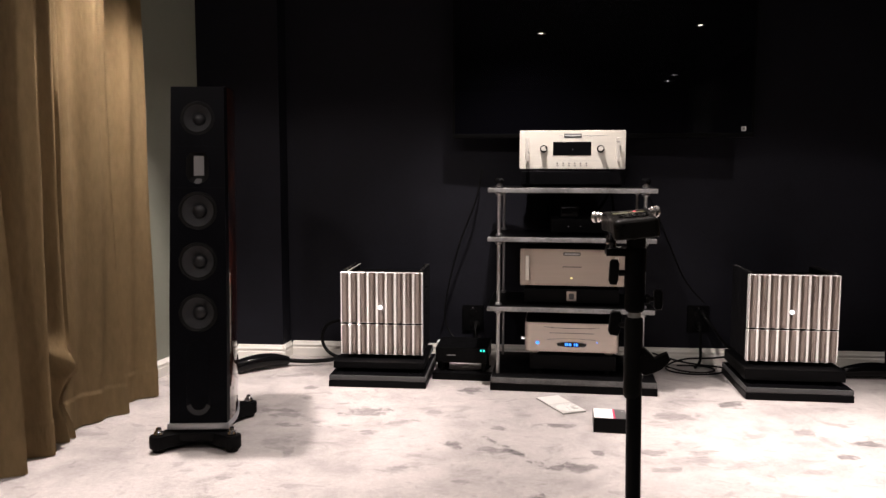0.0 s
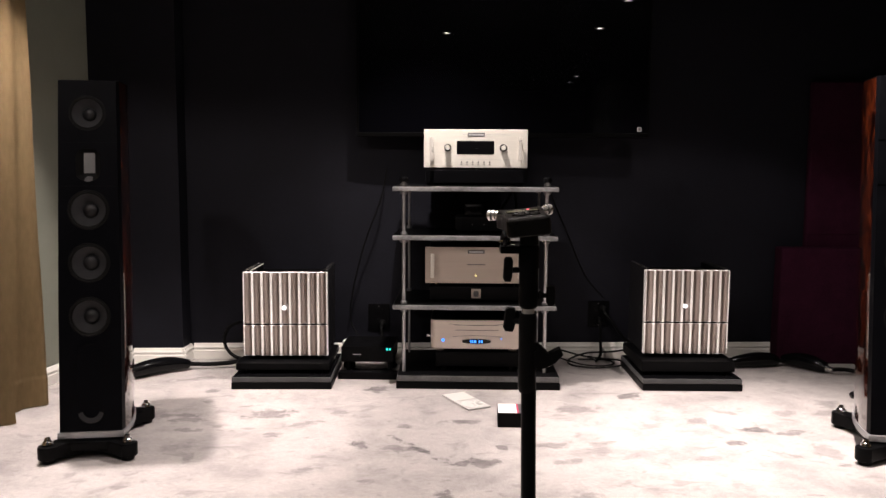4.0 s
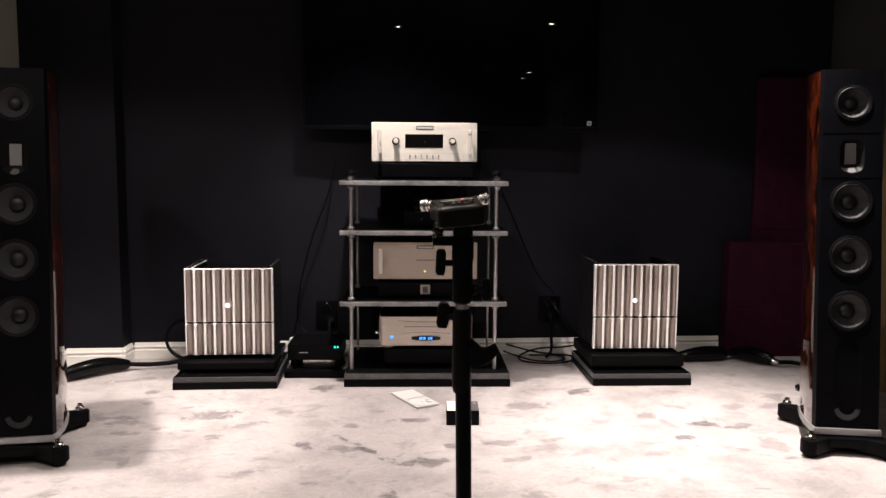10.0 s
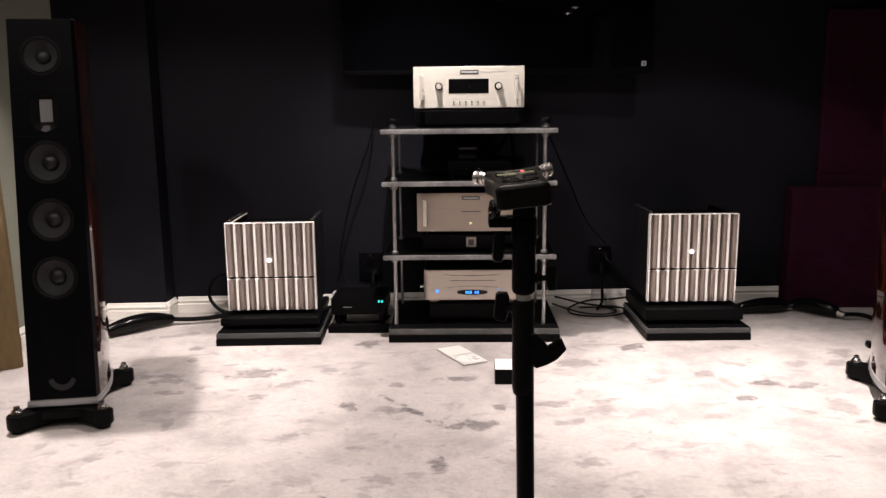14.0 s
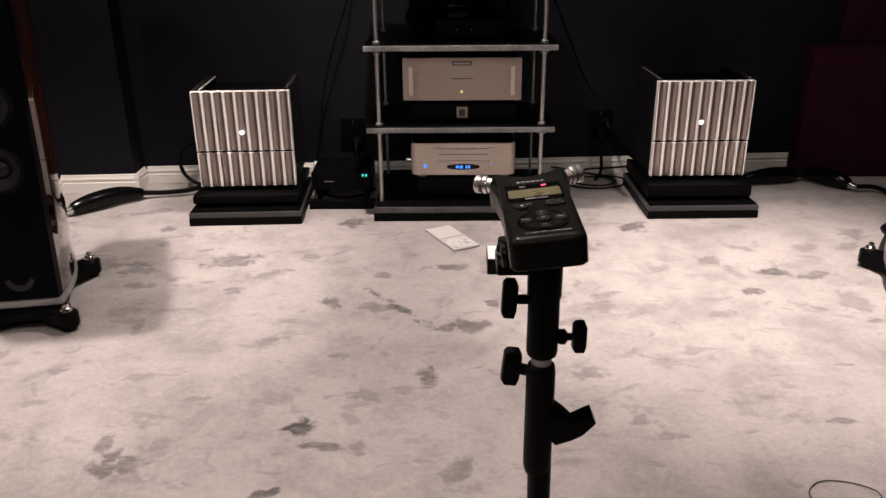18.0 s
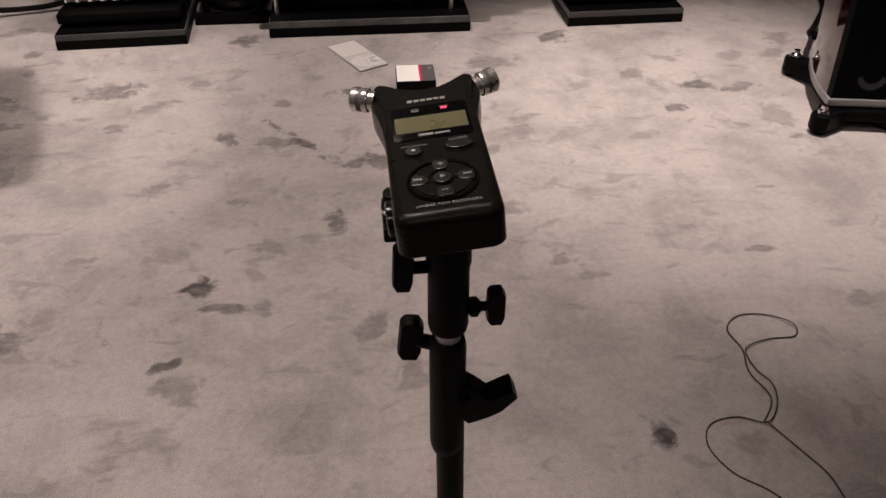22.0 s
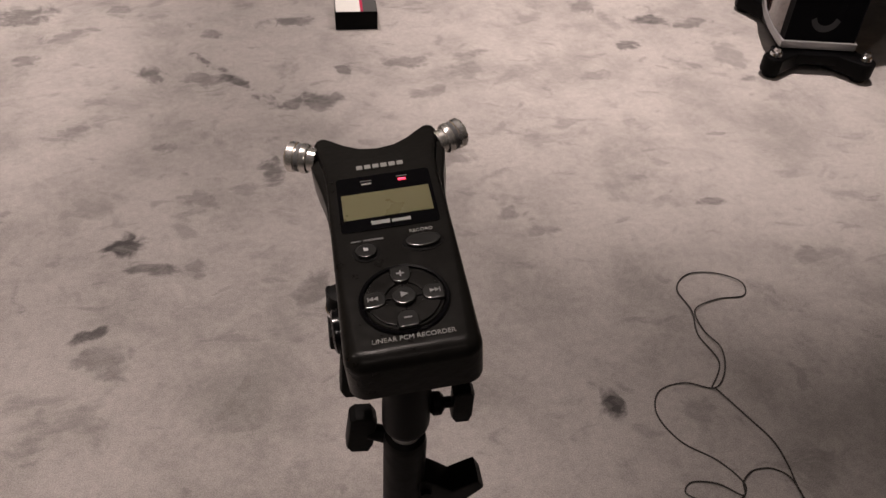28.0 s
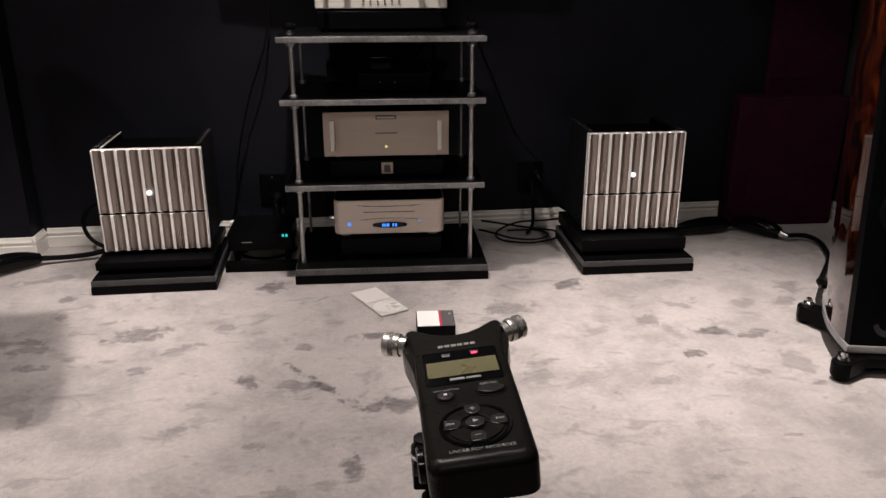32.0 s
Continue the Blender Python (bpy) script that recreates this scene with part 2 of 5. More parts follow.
STAINS_AND_SHADE += [  # before the rack
    (-0.2, -0.79, 0.14, 0.018, -50, 0.9), (0.405, -0.285, 0.1, 0.05, 2, 0.6), (-0.425, -0.745, 0.035, 0.04, 15, 0.75), (-0.29, -0.776, 0.06, 0.035, 10, 0.6),
    (0, -0.905, 0.08, 0.035, 10, 0.75), (-0.045, -0.473, 0.07, 0.028, 5, 0.7), (-0.276, -0.525, 0.03, 0.03, 0, 0.6), (-0.552, -0.362, 0.06, 0.03, 30, 0.5),
    (-0.36, -1.08, 0.045, 0.02, 0, 0.5), (0.43, -0.765, 0.07, 0.05, 25, 0.5), (0.26, -0.72, 0.08, 0.03, -5, 0.6), (0.094, -0.746, 0.03, 0.03, 0, 0.7),
    # first entry: the rack's shadow at its left corner, painted like a smudge
    (-0.435, -0.02, 0.05, 0.05, -30, 0.75), (-0.574, -0.99, 0.03, 0.03, 0, 0.5), (0.327, -0.877, 0.05, 0.03, 0, 0.5),
]
STAINS_AND_SHADE += [  # before the rack
    (0.454, -0.7, 0.05, 0.025, 10, 0.5), (-0.69, -0.518, 0.07, 0.03, 20, 0.5),
]
STAINS_AND_SHADE += [  # before the right amplifier
    (1.08, -0.525, 0.065, 0.028, 10, 0.8), (0.937, -0.676, 0.05, 0.026, 15, 0.75), (0.694, -0.076, 0.07, 0.045, 25, 0.75), (0.88, -0.43, 0.05, 0.045, 40, 0.6),
    (1.04, -0.304, 0.06, 0.02, -30, 0.45), (1.29, -0.297, 0.06, 0.04, 20, 0.45), (1.24, -0.741, 0.06, 0.07, 30, 0.4), (1.52, -0.17, 0.07, 0.04, 60, 0.5),
    (1.44, -0.3, 0.07, 0.03, 30, 0.5), (1.24, -0.53, 0.05, 0.025, 10, 0.6), (1.18, -0.565, 0.05, 0.02, 0, 0.65), (1.24, -0.89, 0.03, 0.015, 0, 0.6),
    (1.11, -0.8, 0.045, 0.015, -20, 0.5), (0.79, -0.84, 0.05, 0.03, 10, 0.5), (0.63, -0.885, 0.03, 0.012, -35, 0.5),
]
STAINS_AND_SHADE += [  # before the right amplifier
    (1.05, -1.14, 0.04, 0.01, -5, 0.5), (0.64, -1.15, 0.03, 0.015, -15, 0.45),
]
STAINS_AND_SHADE += [  # in the middle
    (-0.405, -1.43, 0.045, 0.032, -20, 0.9), (-0.36, -1.495, 0.055, 0.022, -10, 0.7), (-0.103, -1.2, 0.035, 0.05, -15, 0.7), (-0.449, -1.665, 0.04, 0.014, 25, 0.8),
    (-0.413, -1.732, 0.05, 0.03, -15, 0.5), (-0.504, -1.297, 0.05, 0.03, 0, 0.35), (-0.265, -1.29, 0.05, 0.03, -20, 0.5), (-0.265, -1.515, 0.03, 0.025, 0, 0.5),
    (-0.168, -1.258, 0.03, 0.03, 0, 0.4), (-0.109, -1.807, 0.05, 0.04, 10, 0.35), (-0.19, -1.84, 0.05, 0.04, -20, 0.3),
]
STAINS_AND_SHADE += [  # round the cord
    (0.49, -1.925, 0.022, 0.035, 0, 0.95), (-0.034, -1.59, 0.03, 0.06, -20, 0.55), (0.054, -1.728, 0.05, 0.04, 30, 0.5), (0.48, -1.47, 0.03, 0.02, 0, 0.45),
    (0.327, -1.181, 0.05, 0.03, 10, 0.45), (1.05, -1.6, 0.04, 0.025, 10, 0.5), (0.64, -1.975, 0.035, 0.05, 0, 0.35), (0.8, -2.11, 0.04, 0.05, 0, 0.4),
    (0.76, -1.3, 0.04, 0.012, -10, 0.5), (0.9, -1.4, 0.035, 0.018, 5, 0.6), (0.416, -1.406, 0.04, 0.02, 20, 0.45),
]


def carpet():
    m = mat("mottled_carpet", (0.6, 0.57, 0.55), 0.95)
    nt = m.node_tree
    L = nt.links.new
    b = nt.nodes["Principled BSDF"]
    b.inputs["Sheen Weight"].default_value = 0.15
    co = nt.nodes.new("ShaderNodeTexCoord")
    pos = co.outputs["Object"]

    def noise_at(scale, detail, distort, stretch=(1, 1, 1), rough=0.5):
        mp = nt.nodes.new("ShaderNodeMapping")
        mp.inputs["Scale"].default_value = stretch
        L(pos, mp.inputs[0])
        n = nt.nodes.new("ShaderNodeTexNoise")
        n.inputs["Scale"].default_value, n.inputs["Detail"].default_value = scale, detail
        n.inputs["Distortion"].default_value, n.inputs["Roughness"].default_value = distort, rough
        L(mp.outputs[0], n.inputs["Vector"])
        return n

    def ranged(sock, a, c, lo, hi):
        r = nt.nodes.new("ShaderNodeMapRange")
        r.interpolation_type = "SMOOTHSTEP"
        for k, v in enumerate((a, c, lo, hi)):
            r.inputs[k + 1].default_value = v
        L(sock, r.inputs[0])
        return r.outputs[0]

    def math2(op, a, c):
        n = nt.nodes.new("ShaderNodeMath")
        n.operation = op
        for k, v in enumerate((a, c)):
            if isinstance(v, (int, float)):
                n.inputs[k].default_value = v
            else:
                L(v, n.inputs[k])
        return n.outputs[0]

    blotch = ranged(noise_at(6.5, 6, 0.5, (0.9, 1.2, 1), 0.62).outputs[0], 0.54, 0.7, 0, 0.36)
    flecks = ranged(noise_at(13, 4, 0.8, (0.8, 1.3, 1), 0.5).outputs[0], 0.59, 0.7, 0, 0.3)
    soft = ranged(noise_at(3.2, 9, 0.2, (1, 1, 1), 0.72).outputs[0], 0.38, 0.72, 0, 0.46)
    total = math2("MAXIMUM", math2("ADD", math2("MAXIMUM", blotch, flecks), math2("MULTIPLY", soft, 0.6)), soft)
    wob = noise_at(17, 4, 0.7, (1, 1, 1), 0.55)
    # each smudge's own ellipse, and the painted rack shadow's, is kept on the floor's vertices; its ragged edge is made
    # here
    near = nt.nodes.new("ShaderNodeAttribute")
    near.attribute_name = "stain_shade_reach"
    depth = nt.nodes.new("ShaderNodeAttribute")
    depth.attribute_name = "stain_shade_strength"
    d = math2("ADD", near.outputs["Fac"], math2("MULTIPLY", wob.outputs[0], 2.9))
    worn = ranged(noise_at(34, 4, 0.8, (0.7, 1.3, 1), 0.6).outputs[0], 0.34, 0.64, 0.8, 1.1)
    total = math2("MAXIMUM", total, math2("MULTIPLY", math2("MULTIPLY", ranged(d, 1.9, 2.55, 1.02, 0), worn), depth.outputs["Fac"]))
    pile = noise_at(420, 3, 0)
    tuft = noise_at(70, 4, 0.3)
    mix = nt.nodes.new("ShaderNodeMix")
    mix.data_type = "RGBA"
    mix.inputs[6].default_value, mix.inputs[7].default_value = (0.445, 0.41, 0.394, 1), (0.066, 0.06, 0.06, 1)
    L(total, mix.inputs[0])
    sc = nt.nodes.new("ShaderNodeVectorMath")
    sc.operation = "SCALE"
    L(mix.outputs[2], sc.inputs[0])
    L(math2("MULTIPLY", ranged(pile.outputs[0], 0.3, 0.7, 0.8, 1.16), ranged(tuft.outputs[0], 0.3, 0.7, 0.93, 1.06)), sc.inputs["Scale"])
    L(sc.outputs[0], b.inputs["Base Color"])
    bp = nt.nodes.new("ShaderNodeBump")
    bp.inputs["Strength"].default_value, bp.inputs["Distance"].default_value = 0.5, 0.003
    L(math2("ADD", pile.outputs[0], math2("MULTIPLY", tuft.outputs[0], 1.5)), bp.inputs["Height"])
    L(bp.outputs[0], b.inputs["Normal"])
    return m


M_CARPET = carpet()


# ---- mesh helpers ----
def weigh(me, lim):
    """Corner normals weighted by face area, so that broad faces stay flat beside their bevels."""
    polys = me.polygons
    near = collections.defaultdict(list)
    for p in polys:
        for v in p.vertices:
            near[v].append((p.normal, p.area))
    least = math.cos(lim)
    out = []
    for p in polys:
        for v in p.vertices:
            s = Vector((0, 0, 0))
            for n, w in near[v]:
                if n.dot(p.normal) > least:
                    s += n * w
            out.append(s.normalized() if s.length > 1e-12 else p.normal)
    me.normals_split_custom_set(out)


def finish(name, bm, material, parent=None, label="", smooth=True, angle=35):
    bmesh.ops.recalc_face_normals(bm, faces=bm.faces)
    if smooth:
        lim = radians(angle)
        for f in bm.faces:
            f.smooth = True
        for e in bm.edges:
            e.smooth = len(e.link_faces) == 2 and e.calc_face_angle(0) < lim
    me = bpy.data.meshes.new(name)
    bm.to_mesh(me)
    bm.free()
    if smooth:
        weigh(me, lim)
    me.materials.append(material)
    ob = new(name, me)
    ob.parent = parent
    return tagged(ob, label)


def part(name, bm, material, parent, label=""):
    return finish(name, bm, material, parent, label)


def root(name, m, label, category, group=""):
    ob = new(name)
    ob.empty_display_size = 0.05
    ob.matrix_basis = m
    return tagged(ob, label, category, group)


def join(*bms):
    out = bms[0]
    for other in bms[1:]:
        me = bpy.data.meshes.new("tmp")
        other.to_mesh(me)
        out.from_mesh(me)
        bpy.data.meshes.remove(me)
        other.free()
    return out


def moved(bm, m):
    bmesh.ops.transform(bm, matrix=m, verts=bm.verts)
    return bm


def block(x0, x1, y0, y1, z0, z1, bev=0.003, seg=2):
    bm = bmesh.new()
    bmesh.ops.create_cube(bm, size=1, matrix=Matrix.LocRotScale(((x0 + x1) / 2, (y0 + y1) / 2, (z0 + z1) / 2), None, (x1 - x0, y1 - y0, z1 - z0)))
    if bev:
        bmesh.ops.bevel(bm, geom=list(bm.edges), offset=bev, segments=seg, profile=0.5, affect="EDGES")
    return bm


def prism(points, z0, z1, bev=0.0, seg=2):
    """A plan outline raised from z0 to z1."""
    bm = bmesh.new()
    f = bm.faces.new([bm.verts.new((x, y, z0)) for x, y in points])
    up = bmesh.ops.extrude_face_region(bm, geom=[f])
    bmesh.ops.translate(bm, verts=[v for v in up["geom"] if isinstance(v, bmesh.types.BMVert)], vec=(0, 0, z1 - z0))
    if bev:
        bmesh.ops.recalc_face_normals(bm, faces=bm.faces)
        es = [e for e in bm.edges if abs(e.verts[0].co.z - e.verts[1].co.z) < 1e-6]
        bmesh.ops.bevel(bm, geom=es, offset=bev, segments=seg, profile=0.5, affect="EDGES")
    return bm


def lathe(profile, n=32, m=None, caps=True):
    """Turns (radius, height) pairs round z."""
    bm = bmesh.new()
    rings = []
    for r, z in profile:
        if r < 1e-6:
            rings.append([bm.verts.new((0, 0, z))])
        else:
            rings.append([bm.verts.new((r * math.cos(2 * math.pi * k / n), r * math.sin(2 * math.pi * k / n), z)) for k in range(n)])
    for a, c in zip(rings, rings[1:]):
        for k in range(n):
            j = (k + 1) % n
            vs = [a[k % len(a)], a[j % len(a)], c[j % len(c)], c[k % len(c)]]
            vs = list(dict.fromkeys(vs))
            if len(vs) > 2:
                bm.faces.new(vs)
    for ring in (rings[0], rings[-1]):
        if caps and len(ring) > 2:
            bm.faces.new(ring)
    return moved(bm, m) if m else bm


def round_rect(x0, x1, y0, y1, r, n=6):
    pts = []
    for cx, cy, a0 in ((x1 - r, y0 + r, -90), (x1 - r, y1 - r, 0), (x0 + r, y1 - r, 90), (x0 + r, y0 + r, 180)):
        for k in range(n + 1):
            a = radians(a0 + 90 * k / n)
            pts.append((cx + r * math.cos(a), cy + r * math.sin(a)))
    return pts


def rod(p, q, r, r2=None, n=16):
    p, q = Vector(p), Vector(q)
    d = q - p
    m = Matrix.Translation(p) @ d.to_track_quat("Z", "Y").to_matrix().to_4x4()
    return lathe([(r, 0), (r if r2 is None else r2, d.length)], n, m)


def smooth_path(pts, steps=8, closed=False):
    pts = [Vector(p) for p in pts]
    out = []
    for k in range(len(pts) - 1):
        p0, p1, p2, p3 = pts[max(k - 1, 0)], pts[k], pts[k + 1], pts[min(k + 2, len(pts) - 1)]
        for s in range(steps):
            t = s / steps
            out.append(0.5 * (2 * p1 + (p2 - p0) * t + (2 * p0 - 5 * p1 + 4 * p2 - p3) * t * t + (3 * p1 - p0 - 3 * p2 + p3) * t ** 3))
    return out + [pts[-1]]


def tube(pts, r, n=8, steps=8):
    pts = smooth_path(pts, steps)
    bm = bmesh.new()
    rings = []
    side = Vector((0, 0, 1)).cross(pts[1] - pts[0])
    side = side.normalized() if side.length > 1e-6 else Vector((1, 0, 0))
    for k, p in enumerate(pts):
        d = (pts[min(k + 1, len(pts) - 1)] - pts[max(k - 1, 0)]).normalized()
        side = (side - d * side.dot(d)).normalized()
        up = d.cross(side)
        rr = r(k / (len(pts) - 1)) if callable(r) else r
        rings.append([bm.verts.new(p + rr * (math.cos(2 * math.pi * j / n) * side + math.sin(2 * math.pi * j / n) * up)) for j in range(n)])
    for a, c in zip(rings, rings[1:]):
        for j in range(n):
            bm.faces.new((a[j], a[(j + 1) % n], c[(j + 1) % n], c[j]))
    bm.faces.new(rings[0])
    bm.faces.new(rings[-1])
    return bm


def text(body, size, m, material, name="writing", parent=None, depth=0.0002, align="CENTER"):
    cu = bpy.data.curves.new(name, "FONT")
    cu.body, cu.size, cu.extrude, cu.align_x, cu.align_y = body, size, depth, align, "CENTER"
    ob = new("tmp_text", cu)
    me = bpy.data.meshes.new_from_object(ob.evaluated_get(bpy.context.evaluated_depsgraph_get()))
    bpy.data.objects.remove(ob)
    me.name = name
    me.transform(m)
    me.materials.append(material)
    out = new(name, me)
    out.parent = parent
    return out


def structure(name, bm, material, label="", smooth=True):
    return tagged(finish(name, bm, material, None, label, smooth), kind="structure")


# ---- the room ----
BACK_Y, LEFT_X, RIGHT_X = -10.2, -1.97, 2.14
A_WALL = math.atan(0.055)


def wall_y(x):
    return 0.615 + 0.055 * x




def carpet_floor(x0, x1, y0, y1, thick):
    """The carpet as one slab, finely divided where its smudges and the painted rack shadow lie."""
    xs = np.concatenate(([x0], np.linspace(-1.9, 2.1, 260), [x1]))
    ys = np.concatenate(([y0], np.linspace(-2.7, 0.7, 230), [y1]))
    gx, gy = (a.ravel() for a in np.meshgrid(xs, ys))
    nx, ny = len(xs), len(ys)
    reach, strength = np.full(gx.shape, 9.0), np.zeros(gx.shape)
    for x, y, hl, hw, turn, k in STAINS_AND_SHADE:
        c, n = math.cos(radians(turn)), math.sin(radians(turn))
        u, v = gx - x, gy - y
        r = np.hypot((u * c + v * n) / hl, (v * c - u * n) / hw) / 1.2
        strength = np.where(r < reach, k, strength)
        reach = np.minimum(r, reach)
    verts = [(x, y, 0.0) for x, y in zip(gx.tolist(), gy.tolist())] + [(x, y, -thick) for x, y in ((x0, y0), (x1, y0), (x1, y1), (x0, y1))]
    faces = [(b * nx + a, b * nx + a + 1, b * nx + nx + a + 1, b * nx + nx + a) for b in range(ny - 1) for a in range(nx - 1)]
    g = nx * ny
    south, east = list(range(nx)), [b * nx + nx - 1 for b in range(ny)]
    north, west = [nx * (ny - 1) + a for a in range(nx - 1, -1, -1)], [b * nx for b in range(ny - 1, -1, -1)]
    for rim, p, q in ((south, g, g + 1), (east, g + 1, g + 2), (north, g + 2, g + 3), (west, g + 3, g)):
        faces.append((p, q, *reversed(rim)))
    faces.append((g + 3, g + 2, g + 1, g))
    me = bpy.data.meshes.new("floor")
    me.from_pydata(verts, [], faces)
    for nm, val in (("stain_shade_reach", reach), ("stain_shade_strength", strength)):
        at = me.attributes.new(nm, "FLOAT", "POINT")
        at.data.foreach_set("value", np.concatenate((np.minimum(val, 9.0), np.full(4, 9.0 if nm == "stain_shade_reach" else 0.0))))
    me.materials.append(M_CARPET)
    return tagged(new("floor", me), "off-white carpet mottled with grey-brown patches", kind="structure")


carpet_floor(-2.6, 2.7, BACK_Y - 0.3, 1.4, 0.1)
structure("ceiling", block(-2.6, 2.7, BACK_Y - 0.3, 1.4, CEIL, CEIL + 0.12, 0), M_CEIL, "dark painted ceiling with recessed spotlights")
structure("wall_front", prism([(-1.47, wall_y(-1.47)), (RIGHT_X + 0.02, wall_y(RIGHT_X + 0.02)), (RIGHT_X + 0.02, 1.1), (-1.47, 1.1)], 0, CEIL), M_WALL, "matt black painted front wall", False)
structure("wall_front_chase", prism([(-1.93, 0.392), (-1.47, 0.42), (-1.47, 1.1), (-1.93, 1.1)], 0, CEIL), M_WALL, "shallow boxed-out part of the black front wall", False)
structure("wall_left", prism([(-1.893, 0.394), (-1.955, -0.08), (LEFT_X, -0.4), (LEFT_X, BACK_Y), (-2.3, BACK_Y), (-2.3, 1.1), (-1.9305, 1.1), (-1.9305, 0.394)], 0, CEIL), M_SIDE, "sage-beige painted side wall", False)
structure("wall_right", prism([(RIGHT_X, BACK_Y), (RIGHT_X + 0.3, BACK_Y), (RIGHT_X + 0.3, 1.1), (RIGHT_X + 0.0205, 1.1), (RIGHT_X + 0.0205, 0.765), (RIGHT_X, 0.765)], 0, CEIL), M_SIDE_DIM, "side wall in a darker grey that stands for weak light", False)
structure("wall_back", block(-2.3, 2.5, BACK_Y - 0.2, BACK_Y, 0, CEIL, 0), M_BACK, "plain dark back wall", False)


def skirting(name, p, q):
    """A moulded skirting board from p to q; the room lies to the right of its way."""
    p, q = Vector((*p, 0)), Vector((*q, 0))
    d = (q - p).normalized()
    out = Vector((d.y, -d.x, 0))
    prof = [(0, 0.001), (0.017, 0.001), (0.017, 0.045), (0.011, 0.049), (0.011, 0.056), (0.015, 0.059), (0.0145, 0.064), (0.008, 0.071), (0.006, 0.08), (0, 0.082)]
    bm = bmesh.new()
    rings = [[bm.verts.new(e + out * o + Vector((0, 0, z))) for o, z in prof] for e in (p, q)]
    for k in range(len(prof)):
        j = (k + 1) % len(prof)
        bm.faces.new((rings[0][k], rings[0][j], rings[1][j], rings[1][k]))
    bm.faces.new(rings[0])
    bm.faces.new(rings[1])
    return structure(name, bm, M_TRIM, "moulded off-white painted skirting board")


skirting("baseboard_front", (-1.452, wall_y(-1.452)), (2.12, wall_y(2.12)))
skirting("baseboard_return", (-1.468, 0.404), (-1.468, wall_y(-1.47) - 0.001))
skirting("baseboard_chase", (-1.875, 0.3955), (-1.4525, 0.4205))
skirting("baseboard_left", (-1.955, -0.08), (-1.895, 0.38))
skirting("baseboard_left_rear", (LEFT_X, BACK_Y + 0.02), (LEFT_X, -0.4))
skirting("baseboard_right", (RIGHT_X, 0.74), (RIGHT_X, BACK_Y + 0.02))


def downlight(x, y, watts, cone, edge, spill, spread):
    lamp = root("ceiling_spotlight", pose(x, y, CEIL), "round recessed ceiling spotlight switched on", "spotlight", "ceiling spotlights")
    part("ring", lathe([(0.03, 0.004), (0.034, -0.004), (0.046, -0.006), (0.048, -0.001), (0.048, 0.004)], 28), M_CHROME, lamp)
    part("bulb", lathe([(0, -0.0015), (0.012, -0.002), (0.029, 0.001), (0.03, 0.004)], 24), M_LAMPF if y < -7 else M_LAMP, lamp)
    for power, wide, soft in ((watts, cone, edge), (spill, spread, 0.16)):
        if power:
            ld = bpy.data.lights.new("spot", "SPOT")
            ld.energy, ld.spot_size, ld.spot_blend, ld.shadow_soft_size = power, radians(wide), soft, 0.03
            ld.color = (1, 0.885, 0.835)
            lo = new("spot", ld)
            lo.matrix_basis = look((x, y, CEIL - 0.03), (x, y + 0.001, 0))


for row in LAMPS:
    downlight(*row)


def curtain(name, x0, folds, z1, depth, toward, material, label, seed=1, kick=None, sizes=()):
    """A curtain along y in deep folds; folds: where the crests stand; toward: which way in x they come forward."""
    rnd = random.Random(seed)
    while folds[-1] > -3.3:
        folds.append(folds[-1] - rnd.uniform(0.18, 0.27))
    lean = [rnd.uniform(-0.012, 0.012) for _ in folds]
    size = [sizes[k] if k < len(sizes) else rnd.uniform(0.7, 1.15) for k in range(len(folds))]
    bm = bmesh.new()
    zs = [0.004, 0.03, 0.06, 0.09, 0.112, 0.12, 0.126, 0.134, 0.15] + [0.15 + 0.0125 * k for k in range(1, 37)] + [0.6 + (z1 - 0.6) * k / 16 for k in range(1, 17)]
    grid = []
    for k in range(len(folds) - 1):
        for i in range(26):
            u = i / 26
            col = []
            for z in zs:
                v = z / z1
                e = 0.7 + 0.05 * math.sin(2.2 * z + k)
                w = math.cos(math.pi * u / e) if u < e else -math.cos(math.pi * (u - e) / (1 - e))
                amp = depth * (size[k] * (1 - u) + size[k + 1] * u) * (1.12 - 0.22 * v)
                y = folds[k] + (folds[k + 1] - folds[k]) * u + (lean[k] * (1 - u) + lean[k + 1] * u) * math.sin(2.6 * z + k)
                x = amp * w + 0.005 * math.sin(5 * z + 3 * k + 4 * u) * (1 - v) + 0.012 * (1 - v) ** 2 + 0.011 * math.sin(17 * u + 1.6 * z + k * 2)
                if z < 0.7:
                    x += 0.012 * (1 - z / 0.7) ** 1.4 * math.sin(4 * math.pi * u + 1.9 * k + 2 * z)
                if z < 0.122:
                    x += 0.0035
                if kick:
                    # a rumpled corner pushed out near the hem
                    dy, dz = y - kick[0], z - kick[1]
                    g = math.exp(-((dy + 0.5 * dz) / 0.04) ** 2) * math.exp(-(dz / 0.11) ** 2 if dz > 0 else -(dz / 0.035) ** 2)
                    h = math.exp(-((dy - 0.01) / 0.05) ** 2 - ((dz + 0.13) / 0.07) ** 2)
                    x += 0.05 * g - 0.05 * h + 0.01 * g * math.sin(60 * dz + 40 * dy)
                    y -= 0.03 * g
                col.append(bm.verts.new((x0 + toward * x, y, z)))
            grid.append(col)
    for p, q in zip(grid, grid[1:]):
        for j in range(len(zs) - 1):
            bm.faces.new((p[j], q[j], q[j + 1], p[j + 1]))
    bmesh.ops.solidify(bm, geom=list(bm.faces), thickness=0.004)
    ob = finish(name, bm, material, None, label, True, 80)
    return tagged(ob, category="curtain")


